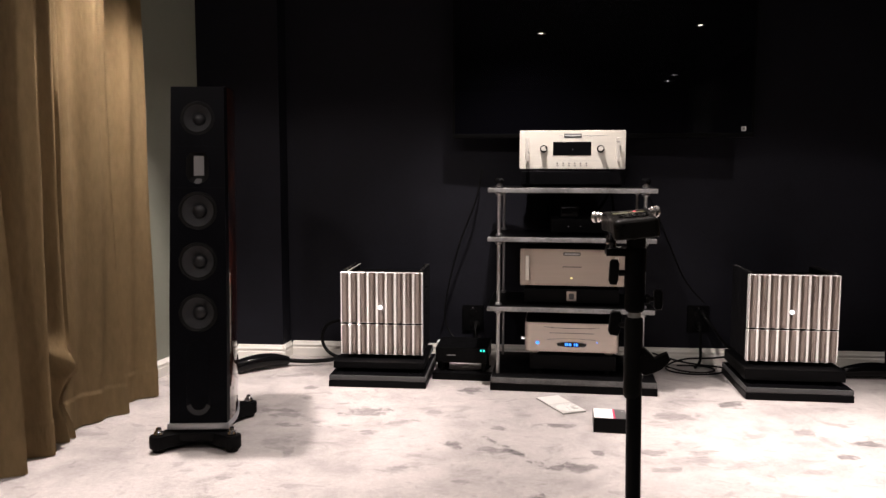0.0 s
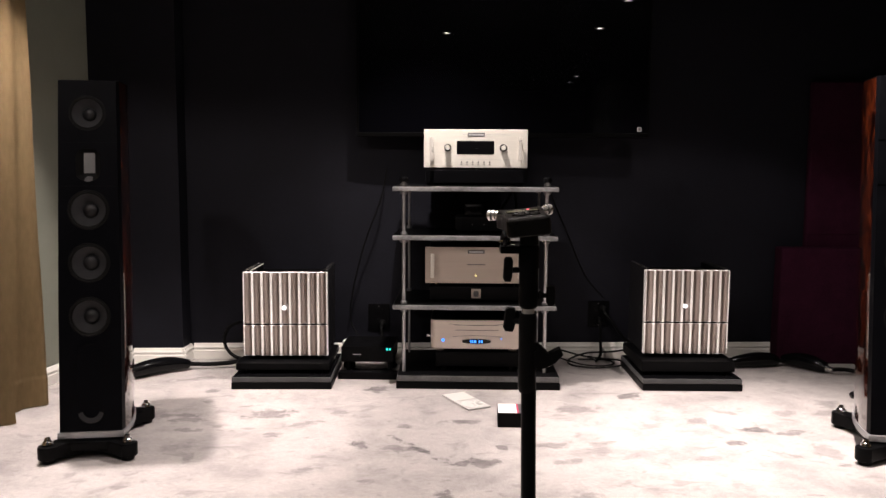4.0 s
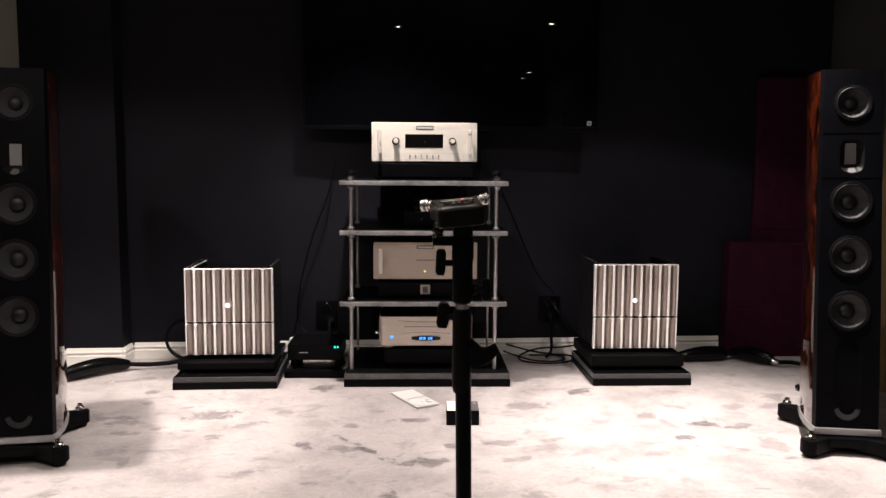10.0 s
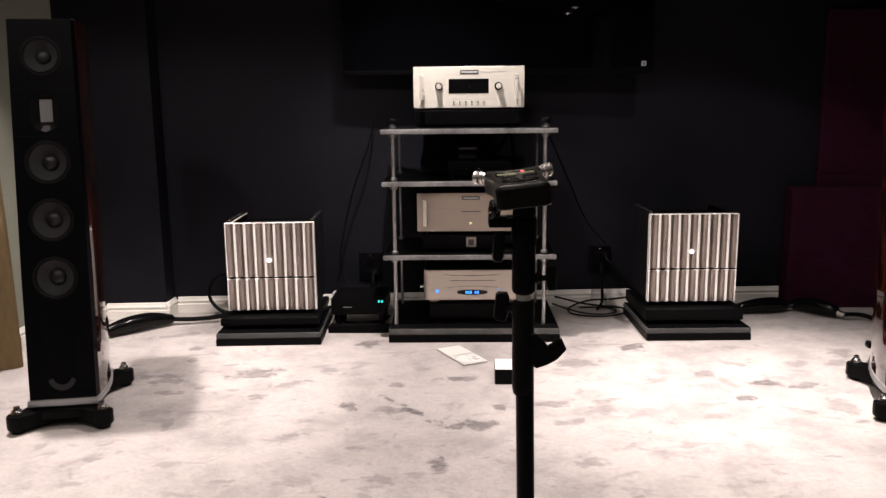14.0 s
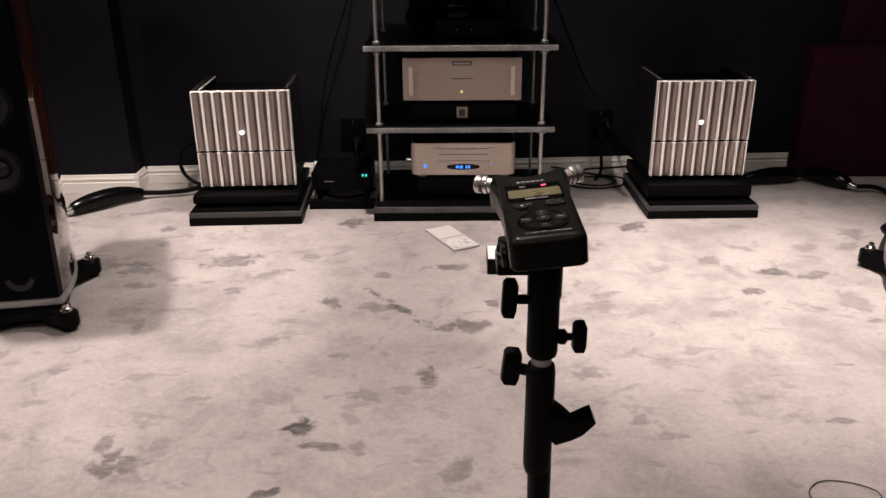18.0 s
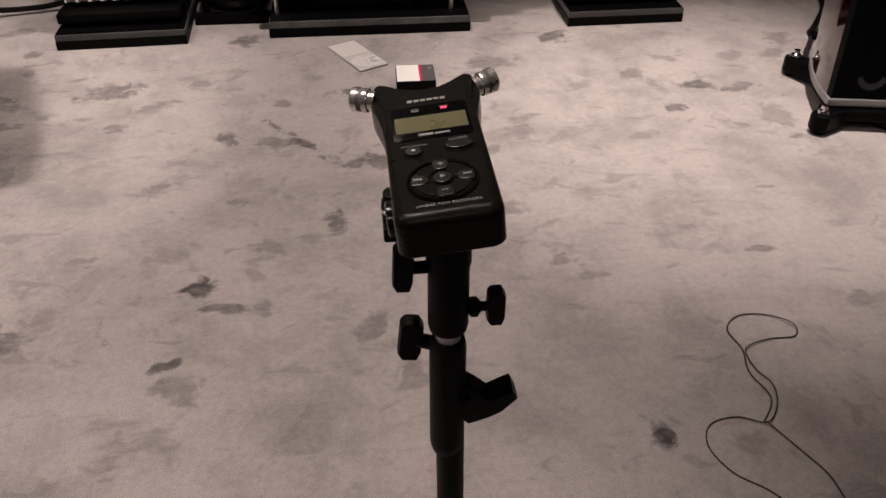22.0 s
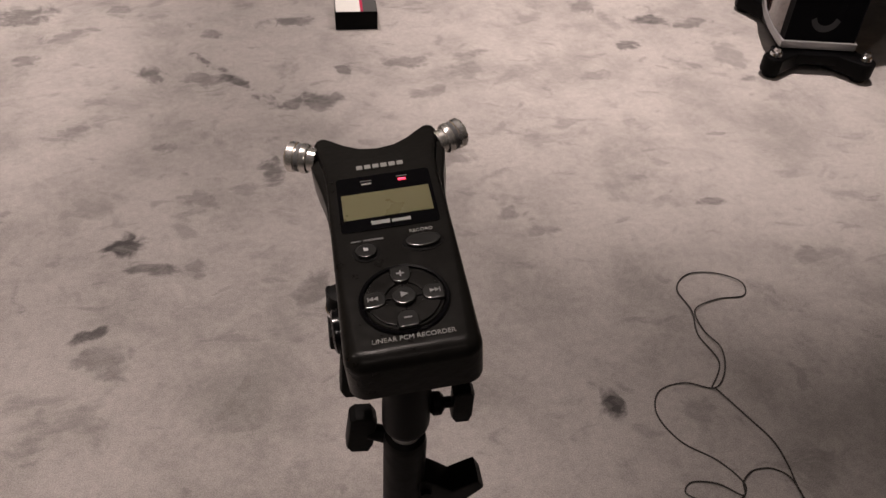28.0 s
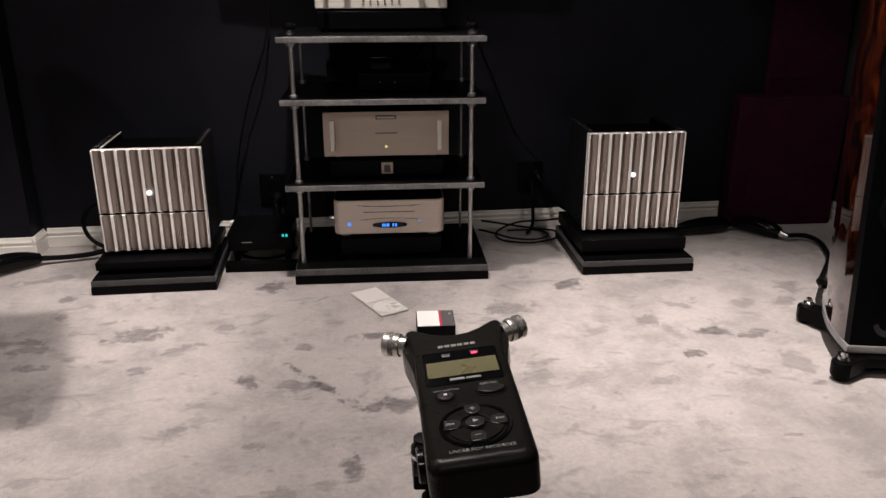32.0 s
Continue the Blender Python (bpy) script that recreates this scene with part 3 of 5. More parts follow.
curtain("curtain", -1.862, [-0.285, -0.57, -0.885, -1.03], CEIL - 0.01, 0.05, 1, M_CURT, "heavy olive-brown velvet curtain in deep folds to the carpet", 3, (-0.9, 0.27), (0.7, 0.8, 0.35, 0.85))
curtain("curtain", 2.035, [-0.04, -0.275, -0.57, -0.76], CEIL - 0.01, 0.05, -1, M_CURT, "dim taupe-brown velvet curtain in deep folds to the carpet", 8, None, (0.5, 0.55, 1.7, 1.0))
for cx, nm in ((-1.885, "l"), (2.05, "r")):
    tagged(finish("curtain_rail", block(cx - 0.02, cx + 0.02, -3.45, -0.12, CEIL - 0.03, CEIL - 0.001, 0.003), M_BLACK, None, "black curtain rail fixed under the ceiling"), category="rail")


# ---- television ----
def television():
    m = pose(0.136, 0.452, 1.152)
    tv = root("television", m, "large flat black television switched off on the front wall", "television")
    w, hh = 0.721, 0.824
    part("cabinet", block(-w, w, 0.006, 0.04, 0, hh, 0.004), M_BEZEL, tv)
    part("screen", block(-w + 0.012, w - 0.012, 0.002, 0.008, 0.02, hh - 0.012, 0), M_SCREEN, tv, "glossy black screen")
    part("bezel", join(block(-w, w, 0, 0.01, 0, 0.02, 0.002), block(-w, w, 0, 0.01, hh - 0.012, hh, 0.002),
                       block(-w, -w + 0.012, 0, 0.01, 0.02, hh - 0.012, 0.002), block(w - 0.012, w, 0, 0.01, 0.02, hh - 0.012, 0.002)), M_BEZEL, tv)
    part("wall_bracket", block(-0.25, 0.25, 0.04, 0.148, 0.25, 0.6, 0.004), M_RUBBER, tv)
    st = part("sticker", block(w - 0.058, w - 0.036, -0.0005, 0.0012, 0.028, 0.05, 0.0), M_INK, tv, "small pale grey sticker")
    part("mark", block(w - 0.052, w - 0.042, -0.0012, 0, 0.033, 0.045, 0), M_DARKINK, st)


television()


# ---- equipment rack ----
SH = [0.893, 0.673, 0.356]


def rack():
    r = root("equipment_rack", pose(0, 0, 0), "open four-tier rack with grey shelves on threaded steel posts", "rack")
    part("base_board", block(-0.352, 0.388, 0.0, 0.52, 0.0, 0.034, 0.002), M_BLACK, r)
    part("base_top", block(-0.350, 0.386, 0.001, 0.52, 0.035, 0.06, 0.003), M_SLAB, r, "speckled grey upper base slab")
    part("base_cover", block(-0.347, 0.383, 0.006, 0.517, 0.06, 0.063, 0.001), M_BLACK, r)
    for z in SH:
        s = part("shelf", block(-0.372, 0.372, 0.04, 0.5, z, z + 0.021, 0.003), M_SHELF, r)
        part("shelf_top", block(-0.3695, 0.3695, 0.0445, 0.497, z + 0.021, z + 0.0225, 0), M_BLACK, s, "black shelf surface")
    for x in (-0.323, 0.323):
        for y, rr in ((0.075, 0.0085), (0.455, 0.006)):
            p = part("post", rod((x, y, 0.06), (x, y, 0.94 if y < 0.3 else 0.9145), rr, None, 14), M_ROD, r)
            for z in SH:
                for zz in ((z - 0.016, z + 0.021) if y < 0.3 or z < 0.8 else (z - 0.016,)):
                    part("nut", lathe([(0.009, 0), (rr + 0.007, 0.003), (rr + 0.007, 0.013), (0.009, 0.016)], 6, pose(x, y, zz)), M_ROD, p)
                part("washer", lathe([(0.009, 0), (0.019, 0.0005), (0.019, 0.004), (0.009, 0.0045)], 20, pose(x, y, z - 0.006)), M_ROD, p)
            part("cap", lathe([(0.012, 0), (0.021, 0.004), (0.021, 0.016), (0.016, 0.024), (0, 0.026)], 20, pose(x, y, 0.934)), M_GLOSS, p, "round black post cap") if y < 0.3 else None
    return r


rack()


def handle_bar(x, z0, z1, y, par, material):
    h = part("handle", block(x - 0.0085, x + 0.0085, y - 0.04, y - 0.026, z0, z1, 0.003), material, par)
    for z in (z0 + 0.012, z1 - 0.012):
        part("handle_post", rod((x, y - 0.03, z), (x, y, z), 0.005), material, h)


def preamplifier():
    z, y = 0.999, 0.205
    p = root("preamplifier", pose(0.002, y, z), "silver preamplifier with dark display, two knobs and upright handles", "amplifier")
    part("faceplate", block(-0.241, 0.241, 0, 0.012, 0, 0.177, 0.003), M_ALU, p)
    part("chassis", block(-0.221, 0.221, 0.012, 0.33, 0.008, 0.168, 0.003), M_BLACK, p)
    part("display", block(-0.088, 0.086, -0.0015, 0.004, 0.062, 0.124, 0.001), M_DISP, p, "dark display window")
    part("display_dot", block(0.001, 0.0035, -0.0022, 0, 0.087, 0.0895, 0), M_INK, p)
    bd = part("badge", block(-0.038, 0.042, -0.002, 0.003, 0.143, 0.162, 0.002), M_DARKINK, p, "dark maker's badge")
    part("badge_bar", block(-0.033, 0.037, -0.0032, -0.001, 0.149, 0.156, 0), M_INK, bd)
    part("engraved_line", block(-0.06, -0.041, -0.0005, 0.001, 0.152, 0.1535, 0), M_INK, p)
    part("engraved_line", block(0.045, 0.16, -0.0005, 0.001, 0.152, 0.1535, 0), M_INK, p)
    part("engraved_line", block(-0.07, 0.155, -0.0005, 0.001, 0.037, 0.038, 0), M_INK, p)
    for x in (-0.13, 0.128):
        k = part("knob", lathe([(0.0115, 0), (0.0115, 0.027), (0.0105, 0.0292), (0, 0.0295)], 28, pose(x, -0.002, 0.092, 90)), M_ALU, p)
        part("knob_ring", lathe([(0.017, 0), (0.017, 0.006), (0.0158, 0.0075), (0.0128, 0.0075), (0.0118, 0.006), (0.0118, 0)], 28, pose(x, 0, 0.092, 90)), M_GLOSS, k, "black ring round the knob")
    for j in range(6):
        x = -0.066 + j * 0.0262
        b = part("button", lathe([(0.0035, 0), (0.0035, 0.005), (0.0025, 0.006), (0, 0.006)], 12, pose(x, 0, 0.026, 90)), M_DARKINK, p)
        part("caption_bar", block(x - 0.004, x + 0.004, -0.0006, 0.001, 0.014, 0.017, 0), M_DARKINK, b)
    handle_bar(-0.204, 0.034, 0.142, 0, p, M_BAR)
    handle_bar(0.204, 0.034, 0.142, 0, p, M_BAR)


preamplifier()
pl = root("isolation_platform", pose(0.002, 0.2, SH[0] + 0.0225), "glossy black isolation platform under the preamplifier", "platform", "isolation platforms")
part("slab", block(-0.235, 0.24, -0.004, 0.29, 0.012, 0.075, 0.004), M_GLOSS, pl)
for x in (-0.2, 0.2):
    for y in (0.03, 0.26):
        part("foot", lathe([(0.022, 0), (0.026, 0.003), (0.026, 0.012), (0.02, 0.013)], 20, pose(x, y, 0)), M_RUBBER, pl)
for x in (-0.19, 0.0, 0.19):
    part("cone", lathe([(0.006, 0), (0.018, 0.009)], 16, pose(x, 0.06 if x else 0.24, 0.075)), M_BLACK, pl)


def phono_box():
    z = SH[1] + 0.0225
    p = root("phono_stage", pose(0.04, 0.16, z), "small black component with two tiny lights and cables behind", "amplifier")
    part("case", block(-0.13, 0.14, 0, 0.24, 0.012, 0.075, 0.004), M_BLACK, p)
    for x in (-0.05, 0.004):
        part("lamp", lathe([(0.0022, 0), (0.0022, 0.003), (0, 0.0035)], 10, pose(x, 0, 0.042, 90)), M_INK, p)
    for x in (-0.11, 0.12):
        for y in (0.02, 0.22):
            part("foot", rod((x, y, 0), (x, y, 0.012), 0.012), M_RUBBER, p)
    part("lid", block(-0.09, 0.0, 0.05, 0.2, 0.075, 0.135, 0.012), M_GLOSS, p)


phono_box()


def power_amp():
    z, y = 0.468, 0.12
    p = root("power_supply_unit", pose(0.008, y, z), "champagne-silver component with two handles and a small green light", "amplifier")
    part("faceplate", block(-0.235, 0.235, 0, 0.01, 0, 0.168, 0.003), M_ALU2, p)
    part("chassis", block(-0.222, 0.222, 0.01, 0.34, 0.006, 0.16, 0.003), M_BLACK, p)
    bd = part("badge", block(-0.04, 0.038, -0.002, 0.003, 0.138, 0.154, 0.002), M_DARKINK, p, "dark maker's badge")
    part("badge_bar", block(-0.034, 0.032, -0.003, -0.001, 0.143, 0.149, 0), M_INK, bd)
    part("caption_bar", block(-0.042, 0.042, -0.0006, 0.001, 0.085, 0.089, 0), M_DARKINK, p)
    part("lamp", lathe([(0.004, 0), (0.004, 0.002), (0, 0.003)], 12, pose(-0.002, 0, 0.036, 90)), M_LEDY, p)
    handle_bar(-0.201, 0.028, 0.14, 0, p, M_ALU)
    handle_bar(0.197, 0.028, 0.14, 0, p, M_ALU)
    q = root("isolation_platform", pose(0.008, 0.12, SH[2] + 0.0225), "black isolation platform with a small square metal plate", "platform", "isolation platforms")
    part("slab", block(-0.215, 0.215, 0, 0.33, 0.01, 0.074, 0.004), M_BLACK, q)
    e = part("plate", block(-0.022, 0.022, -0.003, 0.001, 0.02, 0.064, 0.002), M_ALU2, q, "small square metal plate")
    part("plate_mark", block(-0.012, 0.012, -0.0042, -0.002, 0.028, 0.055, 0.004), M_DARKINK, e)
    for x in (-0.18, 0.18):
        for yy in (0.03, 0.29):
            part("foot", rod((x, yy, 0), (x, yy, 0.01), 0.018), M_RUBBER, q)
            part("foot", rod((x, yy, 0.074), (x, yy, z - SH[2] - 0.0225 + 0.0062), 0.014), M_RUBBER, q)


power_amp()


def disc_player():
    z, y = 0.163, 0.1
    p = root("disc_player", pose(0.012, y, z), "rounded champagne-silver disc player with a blue lit display", "disc player")
    part("body", prism(round_rect(-0.213, 0.213, 0, 0.32, 0.03, 8), 0.0, 0.135, 0.006, 3), M_PLAYER, p)
    part("top_cover", prism(round_rect(-0.209, 0.209, 0.005, 0.316, 0.028, 8), 0.1352, 0.1372, 0.0008, 1), M_BLACK, p, "dark top cover")
    part("tray_slot", block(-0.1, 0.1, -0.001, 0.003, 0.088, 0.0905, 0), M_DARKINK, p)
    part("tray_line", block(-0.1, 0.1, -0.001, 0.003, 0.112, 0.1135, 0), M_DARKINK, p)
    oval = [(0.07 * math.cos(a) * (1 if abs(math.cos(a)) < 0.8 else 0.97), 0.0115 * math.sin(a)) for a in [2 * math.pi * k / 32 for k in range(32)]]
    win = prism([(max(-0.066, min(0.066, x * 1.1)), v) for x, v in oval], 0, 0.004)
    d = part("display", moved(win, pose(0, 0.001, 0.037, 90)), M_DISP, p, "dark oval display with blue digits")
    for x, w in ((-0.03, 0.006), (-0.022, 0.006), (-0.012, 0.01), (0.01, 0.006), (0.02, 0.008)):
        part("digit", block(x, x + w, -0.0045, -0.003, 0.031, 0.043, 0), M_LEDB, d)
    for z0, half, sag in ((0.118, 0.125, 0.007), (0.058, 0.11, -0.006)):
        pts = [(half * (k / 6 - 1), -0.0008, z0 - sag * (1 - (k / 6 - 1) ** 2)) for k in range(13)]
        part("arc_line", tube(pts, 0.0009, 5, 2), M_DARKINK, p)
    part("power_lamp", lathe([(0.007, 0), (0.007, 0.002), (0, 0.003)], 16, pose(-0.155, 0, 0.042, 90)), M_LEDB, p, "blue lit power button")
    part("lamp", lathe([(0.003, 0), (0.003, 0.002), (0, 0.003)], 10, pose(0.115, 0, 0.05, 90)), M_LEDB, p)
    for x in (-0.17, 0.17):
        for yy in (0.04, 0.28):
            part("foot", rod((x, yy, -0.012), (x, yy, 0.001), 0.02), M_PLAYER, p)
    part("side_terminal", rod((-0.213, 0.1, 0.04), (-0.235, 0.1, 0.04), 0.009), M_CHROME, p)
    q = root("isolation_platform", pose(0.012, 0.09, 0.063), "black isolation platform under the disc player", "platform", "isolation platforms")
    part("slab", block(-0.19, 0.2, 0, 0.33, 0.02, 0.088, 0.004), M_BLACK, q)
    for x in (-0.15, 0.16):
        for yy in (0.03, 0.29):
            part("foot", rod((x, yy, 0), (x, yy, 0.02), 0.02), M_RUBBER, q)


disc_player()


# ---- mono amplifiers ----
def mono_block(x, y, z, turn, flip):
    g = "mono amplifiers"
    s = root("isolation_platform", pose(x, y, 0, 0, 0, turn), "two-tier black amplifier platform with a dark grey edge", "platform", "isolation platforms")
    part("lower_slab", block(-0.224, 0.226, 0, 0.47, 0, 0.031, 0.002), M_BLACK, s)
    lt = part("lower_top", block(-0.223, 0.225, 0.001, 0.469, 0.032, 0.055, 0.004), M_EDGE, s, "grey upper edge")
    part("cover", block(-0.219, 0.221, 0.006, 0.465, 0.055, 0.0565, 0), M_GLOSS, lt, "glossy black top")
    part("upper_slab", block(-0.216, 0.21, 0.06, 0.46, 0.073, z - 0.012, 0.004), M_BLACK, s)
    for a in (-0.16, 0.16):
        for c in (0.12, 0.4):
            part("puck", rod((a, c, 0.055), (a, c, 0.073), 0.028), M_RUBBER, s)
    p = root("mono_amplifier", pose(x, y + 0.01, z, 0, 0, turn), "black mono amplifier with a fluted silver front in two blocks", "amplifier", g)
    wide, n = 0.194, 9

    RIB = (0.0, 0.008, 0.12, 0.13, 0.87, 0.88, 0.992)

    def flutes(z0, z1, y0):
        bm = bmesh.new()
        prof = []
        pitch = 2 * wide / n
        # each flute: a flat polished rib, then a hollow scooped to a round cove
        for k in range(n):
            for u in RIB:
                prof.append((-wide + pitch * (k + u), y0 + (0.0 if 0.002 < u < 0.125 or u > 0.875 else 0.0004)))
                if u == 0.13:
                    for i in range(1, 16):
                        c = i / 16
                        prof.append((-wide + pitch * (k + 0.13 + 0.74 * c), y0 + 0.0004 + 0.0095 * math.sin(math.pi * c) ** 0.75))
        prof.append((wide, y0))
        tail = [(wide, y0 + 0.03), (-wide, y0 + 0.03)]
        m = len(prof) + 2
        rings = []
        for z, back in ((z0, 0.003), (z0 + 0.003, 0.0), (z1 - 0.0025, 0.0), (z1, 0.002)):
            rings.append([bm.verts.new((p, q + back, z)) for p, q in prof] + [bm.verts.new((p, q, z)) for p, q in tail])
        for lo, hi in zip(rings, rings[1:]):
            for k in range(m):
                bm.faces.new((lo[k], lo[(k + 1) % m], hi[(k + 1) % m], hi[k]))
        bm.faces.new(rings[0])
        bm.faces.new(rings[-1])
        # the hollows take the darker metal, which carries their shade
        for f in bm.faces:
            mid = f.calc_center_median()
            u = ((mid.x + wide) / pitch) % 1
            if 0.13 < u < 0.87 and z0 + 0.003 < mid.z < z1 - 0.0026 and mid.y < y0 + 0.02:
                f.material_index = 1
        return bm

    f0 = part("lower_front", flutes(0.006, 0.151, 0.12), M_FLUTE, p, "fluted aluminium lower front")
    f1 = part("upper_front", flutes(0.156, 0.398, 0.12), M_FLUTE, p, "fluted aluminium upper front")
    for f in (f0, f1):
        f.data.materials.append(M_GROOVE_SHADED)
    part("power_lamp", lathe([(0.0095, 0), (0.0095, 0.004), (0.007, 0.006), (0, 0.0062)], 20, pose(-0.006, 0.124, 0.232, 90)), M_LEDW, f1, "round white power light")
    part("seam", block(-0.192, 0.192, 0.127, 0.149, 0.15, 0.157, 0), M_BLACK, p)
    part("chassis", block(-0.165, 0.165, 0.15, 0.455, 0.006, 0.372, 0.003), M_BLACK, p)
    for sx in (-1, 1):
        hs = part("heat_sink", block(min(sx * 0.165, sx * 0.175), max(sx * 0.165, sx * 0.175), 0.151, 0.455, 0.006, 0.398, 0), M_BLACK, p, "black finned heat sink")
        for k in range(12):
            yy = 0.156 + k * 0.025
            part("fin", block(min(sx * 0.168, sx * 0.193), max(sx * 0.168, sx * 0.193), yy, yy + 0.006, 0.006, 0.405, 0.0012, 1), M_FIN, hs)
            # chrome dot added for the glint on each fin's end
            part("fin_glint", lathe([(0.004, 0), (0.004, 0.002), (0, 0.003)], 8, pose(sx * 0.181, yy + 0.003, 0.4045)), M_CHROME, hs)
    # left amplifier only: a pale strip added for light along the heat sink
    if not flip:
        part("lit_edge", block(-0.168, -0.162, 0.15, 0.45, 0.396, 0.402, 0.002), M_ALU, p, "bright strip standing for light on the heat sink edge")
    for a in (-0.15, 0.15):
        for c in (0.16, 0.42):
            part("foot", rod((a, c, -0.012), (a, c, 0.007), 0.02), M_RUBBER, p)


mono_block(-0.868, -0.035, 0.117, 2.5, False)
mono_block(0.986, 0.012, 0.135, 1.0, True)


# ---- loudspeakers ----
def loudspeaker():
    s = root("loudspeaker", pose(-1.33, -0.893, 0, 0, 0, 10), "tall tower loudspeaker, black baffle and glossy red burl sides", "loudspeaker", "stereo loudspeakers")
    H0, H1 = 0.09, 1.306
    half = 0.106

    def lean(z):
        return 0.11 * ((z - H0) / (H1 - H0))

    def taper(z):
        return half - 0.008 * max(0, (z - 0.5) / 0.8)

    # cabinet: a boat-tailed plan behind the baffle, rising in rings
    plan = [(-1.0, 0.03), (-1.03, 0.07), (-1.02, 0.12), (-0.95, 0.19), (-0.8, 0.27), (-0.5, 0.37), (0.5, 0.37), (0.8, 0.27), (0.95, 0.19), (1.02, 0.12), (1.03, 0.07), (1.0, 0.03)]
    bm = bmesh.new()
    rings = []
    for k in range(14):
        z = H0 + (H1 - H0) * k / 13
        rings.append([bm.verts.new((a * taper(z), b + lean(z), z)) for a, b in plan])
    for a, c in zip(rings, rings[1:]):
        for k in range(len(plan)):
            j = (k + 1) % len(plan)
            bm.faces.new((a[k], a[j], c[j], c[k]))
    bm.faces.new(rings[0])
    bm.faces.new(rings[-1])
    part("cabinet", bm, M_VENEER, s, "glossy red-brown burl veneer cabinet")
    # baffle with round and rounded openings
    def ring_of(zc, r, n=40):
        return [(r * math.cos(2 * math.pi * k / n), zc + r * math.sin(2 * math.pi * k / n)) for k in range(n)]

    zt, zp = 1.018, 0.265
    horn = [(x, zt + v) for x, v in round_rect(-0.04, 0.04, -0.058, 0.054, 0.03, 5)]
    slot = [(x, zp + v) for x, v in round_rect(-0.043, 0.043, -0.148, 0.13, 0.0425, 7)]
    drivers = ((1.195, 0.058, "midrange_driver"), (0.86, 0.066, "woofer"), (0.676, 0.066, "woofer"), (0.489, 0.066, "woofer"))
    edge = []
    for k in range(13):
        z = H0 + (H1 + 0.002 - H0) * k / 12
        edge.append((taper(z) - 0.004, z))
    outline = edge + [(-x, z) for x, z in reversed(edge)]

    def at_front(x, z, back=0.0):
        return (x, lean(z) + back, z)

    bm = bmesh.new()
    for loop in [outline, horn, slot] + [ring_of(z, r) for z, r, _ in drivers]:
        vs = [bm.verts.new(at_front(x, z)) for x, z in loop]
        for a, e in zip(vs, vs[1:] + vs[:1]):
            bm.edges.new((a, e))
    bmesh.ops.triangle_fill(bm, use_beauty=True, edges=list(bm.edges))
    fronts = list(bm.faces)
    rim = [e for e in bm.edges if len(e.link_faces) == 1]
    out = bmesh.ops.extrude_edge_only(bm, edges=rim)
    for v in [g for g in out["geom"] if isinstance(g, bmesh.types.BMVert)]:
        v.co.y += 0.03
        if abs(abs(v.co.x) - (taper(v.co.z) - 0.004)) < 0.003 or v.co.z > H1:
            v.co.x *= taper(v.co.z) / (taper(v.co.z) - 0.004)
    part("baffle", bm, M_BAFFLE, s, "satin black front baffle")
    part("top_cap", prism([(a * taper(H1) * 0.99, b + lean(H1)) for a, b in plan], H1 + 0.001, H1 + 0.006, 0.002), M_GLOSS, s)

    def driver(z, r, name):
        m = pose(0, lean(z), z, 90 - math.degrees(math.atan(0.11 / (H1 - H0))))
        d = part(name, lathe([(r * 1.0, -0.004), (r * 1.05, 0.0008), (r * 1.04, 0.0028), (r * 0.99, 0.003), (r * 0.95, 0.001), (r * 0.9, 0.0035), (r * 0.85, 0.002), (r * 0.84, -0.002)], 44, m, False), M_SURR, s, "round cone driver in a black rubber surround")
        part("cone", lathe([(r * 0.85, -0.0015), (r * 0.72, -0.0105), (r * 0.55, -0.021), (r * 0.4, -0.0295), (r * 0.3, -0.034)], 44, m, False), M_CONE, d, "dark grey cone")
        part("dust_cap", lathe([(r * 0.4, -0.029), (r * 0.385, -0.022), (r * 0.32, -0.0165), (r * 0.18, -0.0125), (0, -0.011)], 28, m), M_DOME, d, "domed black dust cap")

    for row in drivers:
        driver(*row)

    def funnel(loop, inner, back):
        bm = bmesh.new()
        a = [bm.verts.new(at_front(x, z, 0.0005)) for x, z in loop]
        b = [bm.verts.new(at_front(x, z, back)) for x, z in inner]
        for k in range(len(a)):
            j = (k + 1) % len(a)
            bm.faces.new((a[k], a[j], b[j], b[k]))
        bm.faces.new(b)
        return bm

    inner = [(max(-0.02, min(0.02, x * 0.62)), zt + max(-0.032, min(0.042, v * 0.8))) for x, v in round_rect(-0.04, 0.04, -0.058, 0.054, 0.03, 5)]
    t = part("tweeter", funnel(horn, inner, 0.022), M_SURR, s, "recessed waveguide of the ribbon tweeter")
    y = lean(zt)
    part("ribbon", moved(block(-0.0185, 0.0185, -0.0015, 0.0, -0.031, 0.041, 0.0005), pose(0, y + 0.0205, zt, -4)), M_RIBBON, t, "pale grey ribbon foil")
    # lip coloured paler than its waveguide for the light from above
    part("lip", moved(lathe([(0, 0.0004), (0.9, 0.0002), (1, -0.0016)], 28, Matrix.Diagonal((0.031, 0.021, 1, 1))), pose(0, y + 0.0075, zt - 0.045, 46)), M_HORN_LIT, t, "scooped lower lip of the tweeter, paler to stand for caught light")
    for zz in (zt + 0.0755, zt - 0.0755):
        part("panel_joint", block(-taper(zt) + 0.003, taper(zt) - 0.003, lean(zz) - 0.0008, lean(zz) + 0.004, zz - 0.0007, zz + 0.0007, 0), M_SURR, s)
    inner = [(x * 0.72, zp + (v * 0.93 if v > -0.1 else v * 0.86)) for x, v in round_rect(-0.043, 0.043, -0.148, 0.13, 0.0425, 7)]
    pt = part("port", funnel(slot, inner, 0.0035), M_BAFFLE, s, "tall rounded port recess")
    arc = [math.pi * (1.06 + 0.88 * k / 14) for k in range(15)]
    bm = bmesh.new()
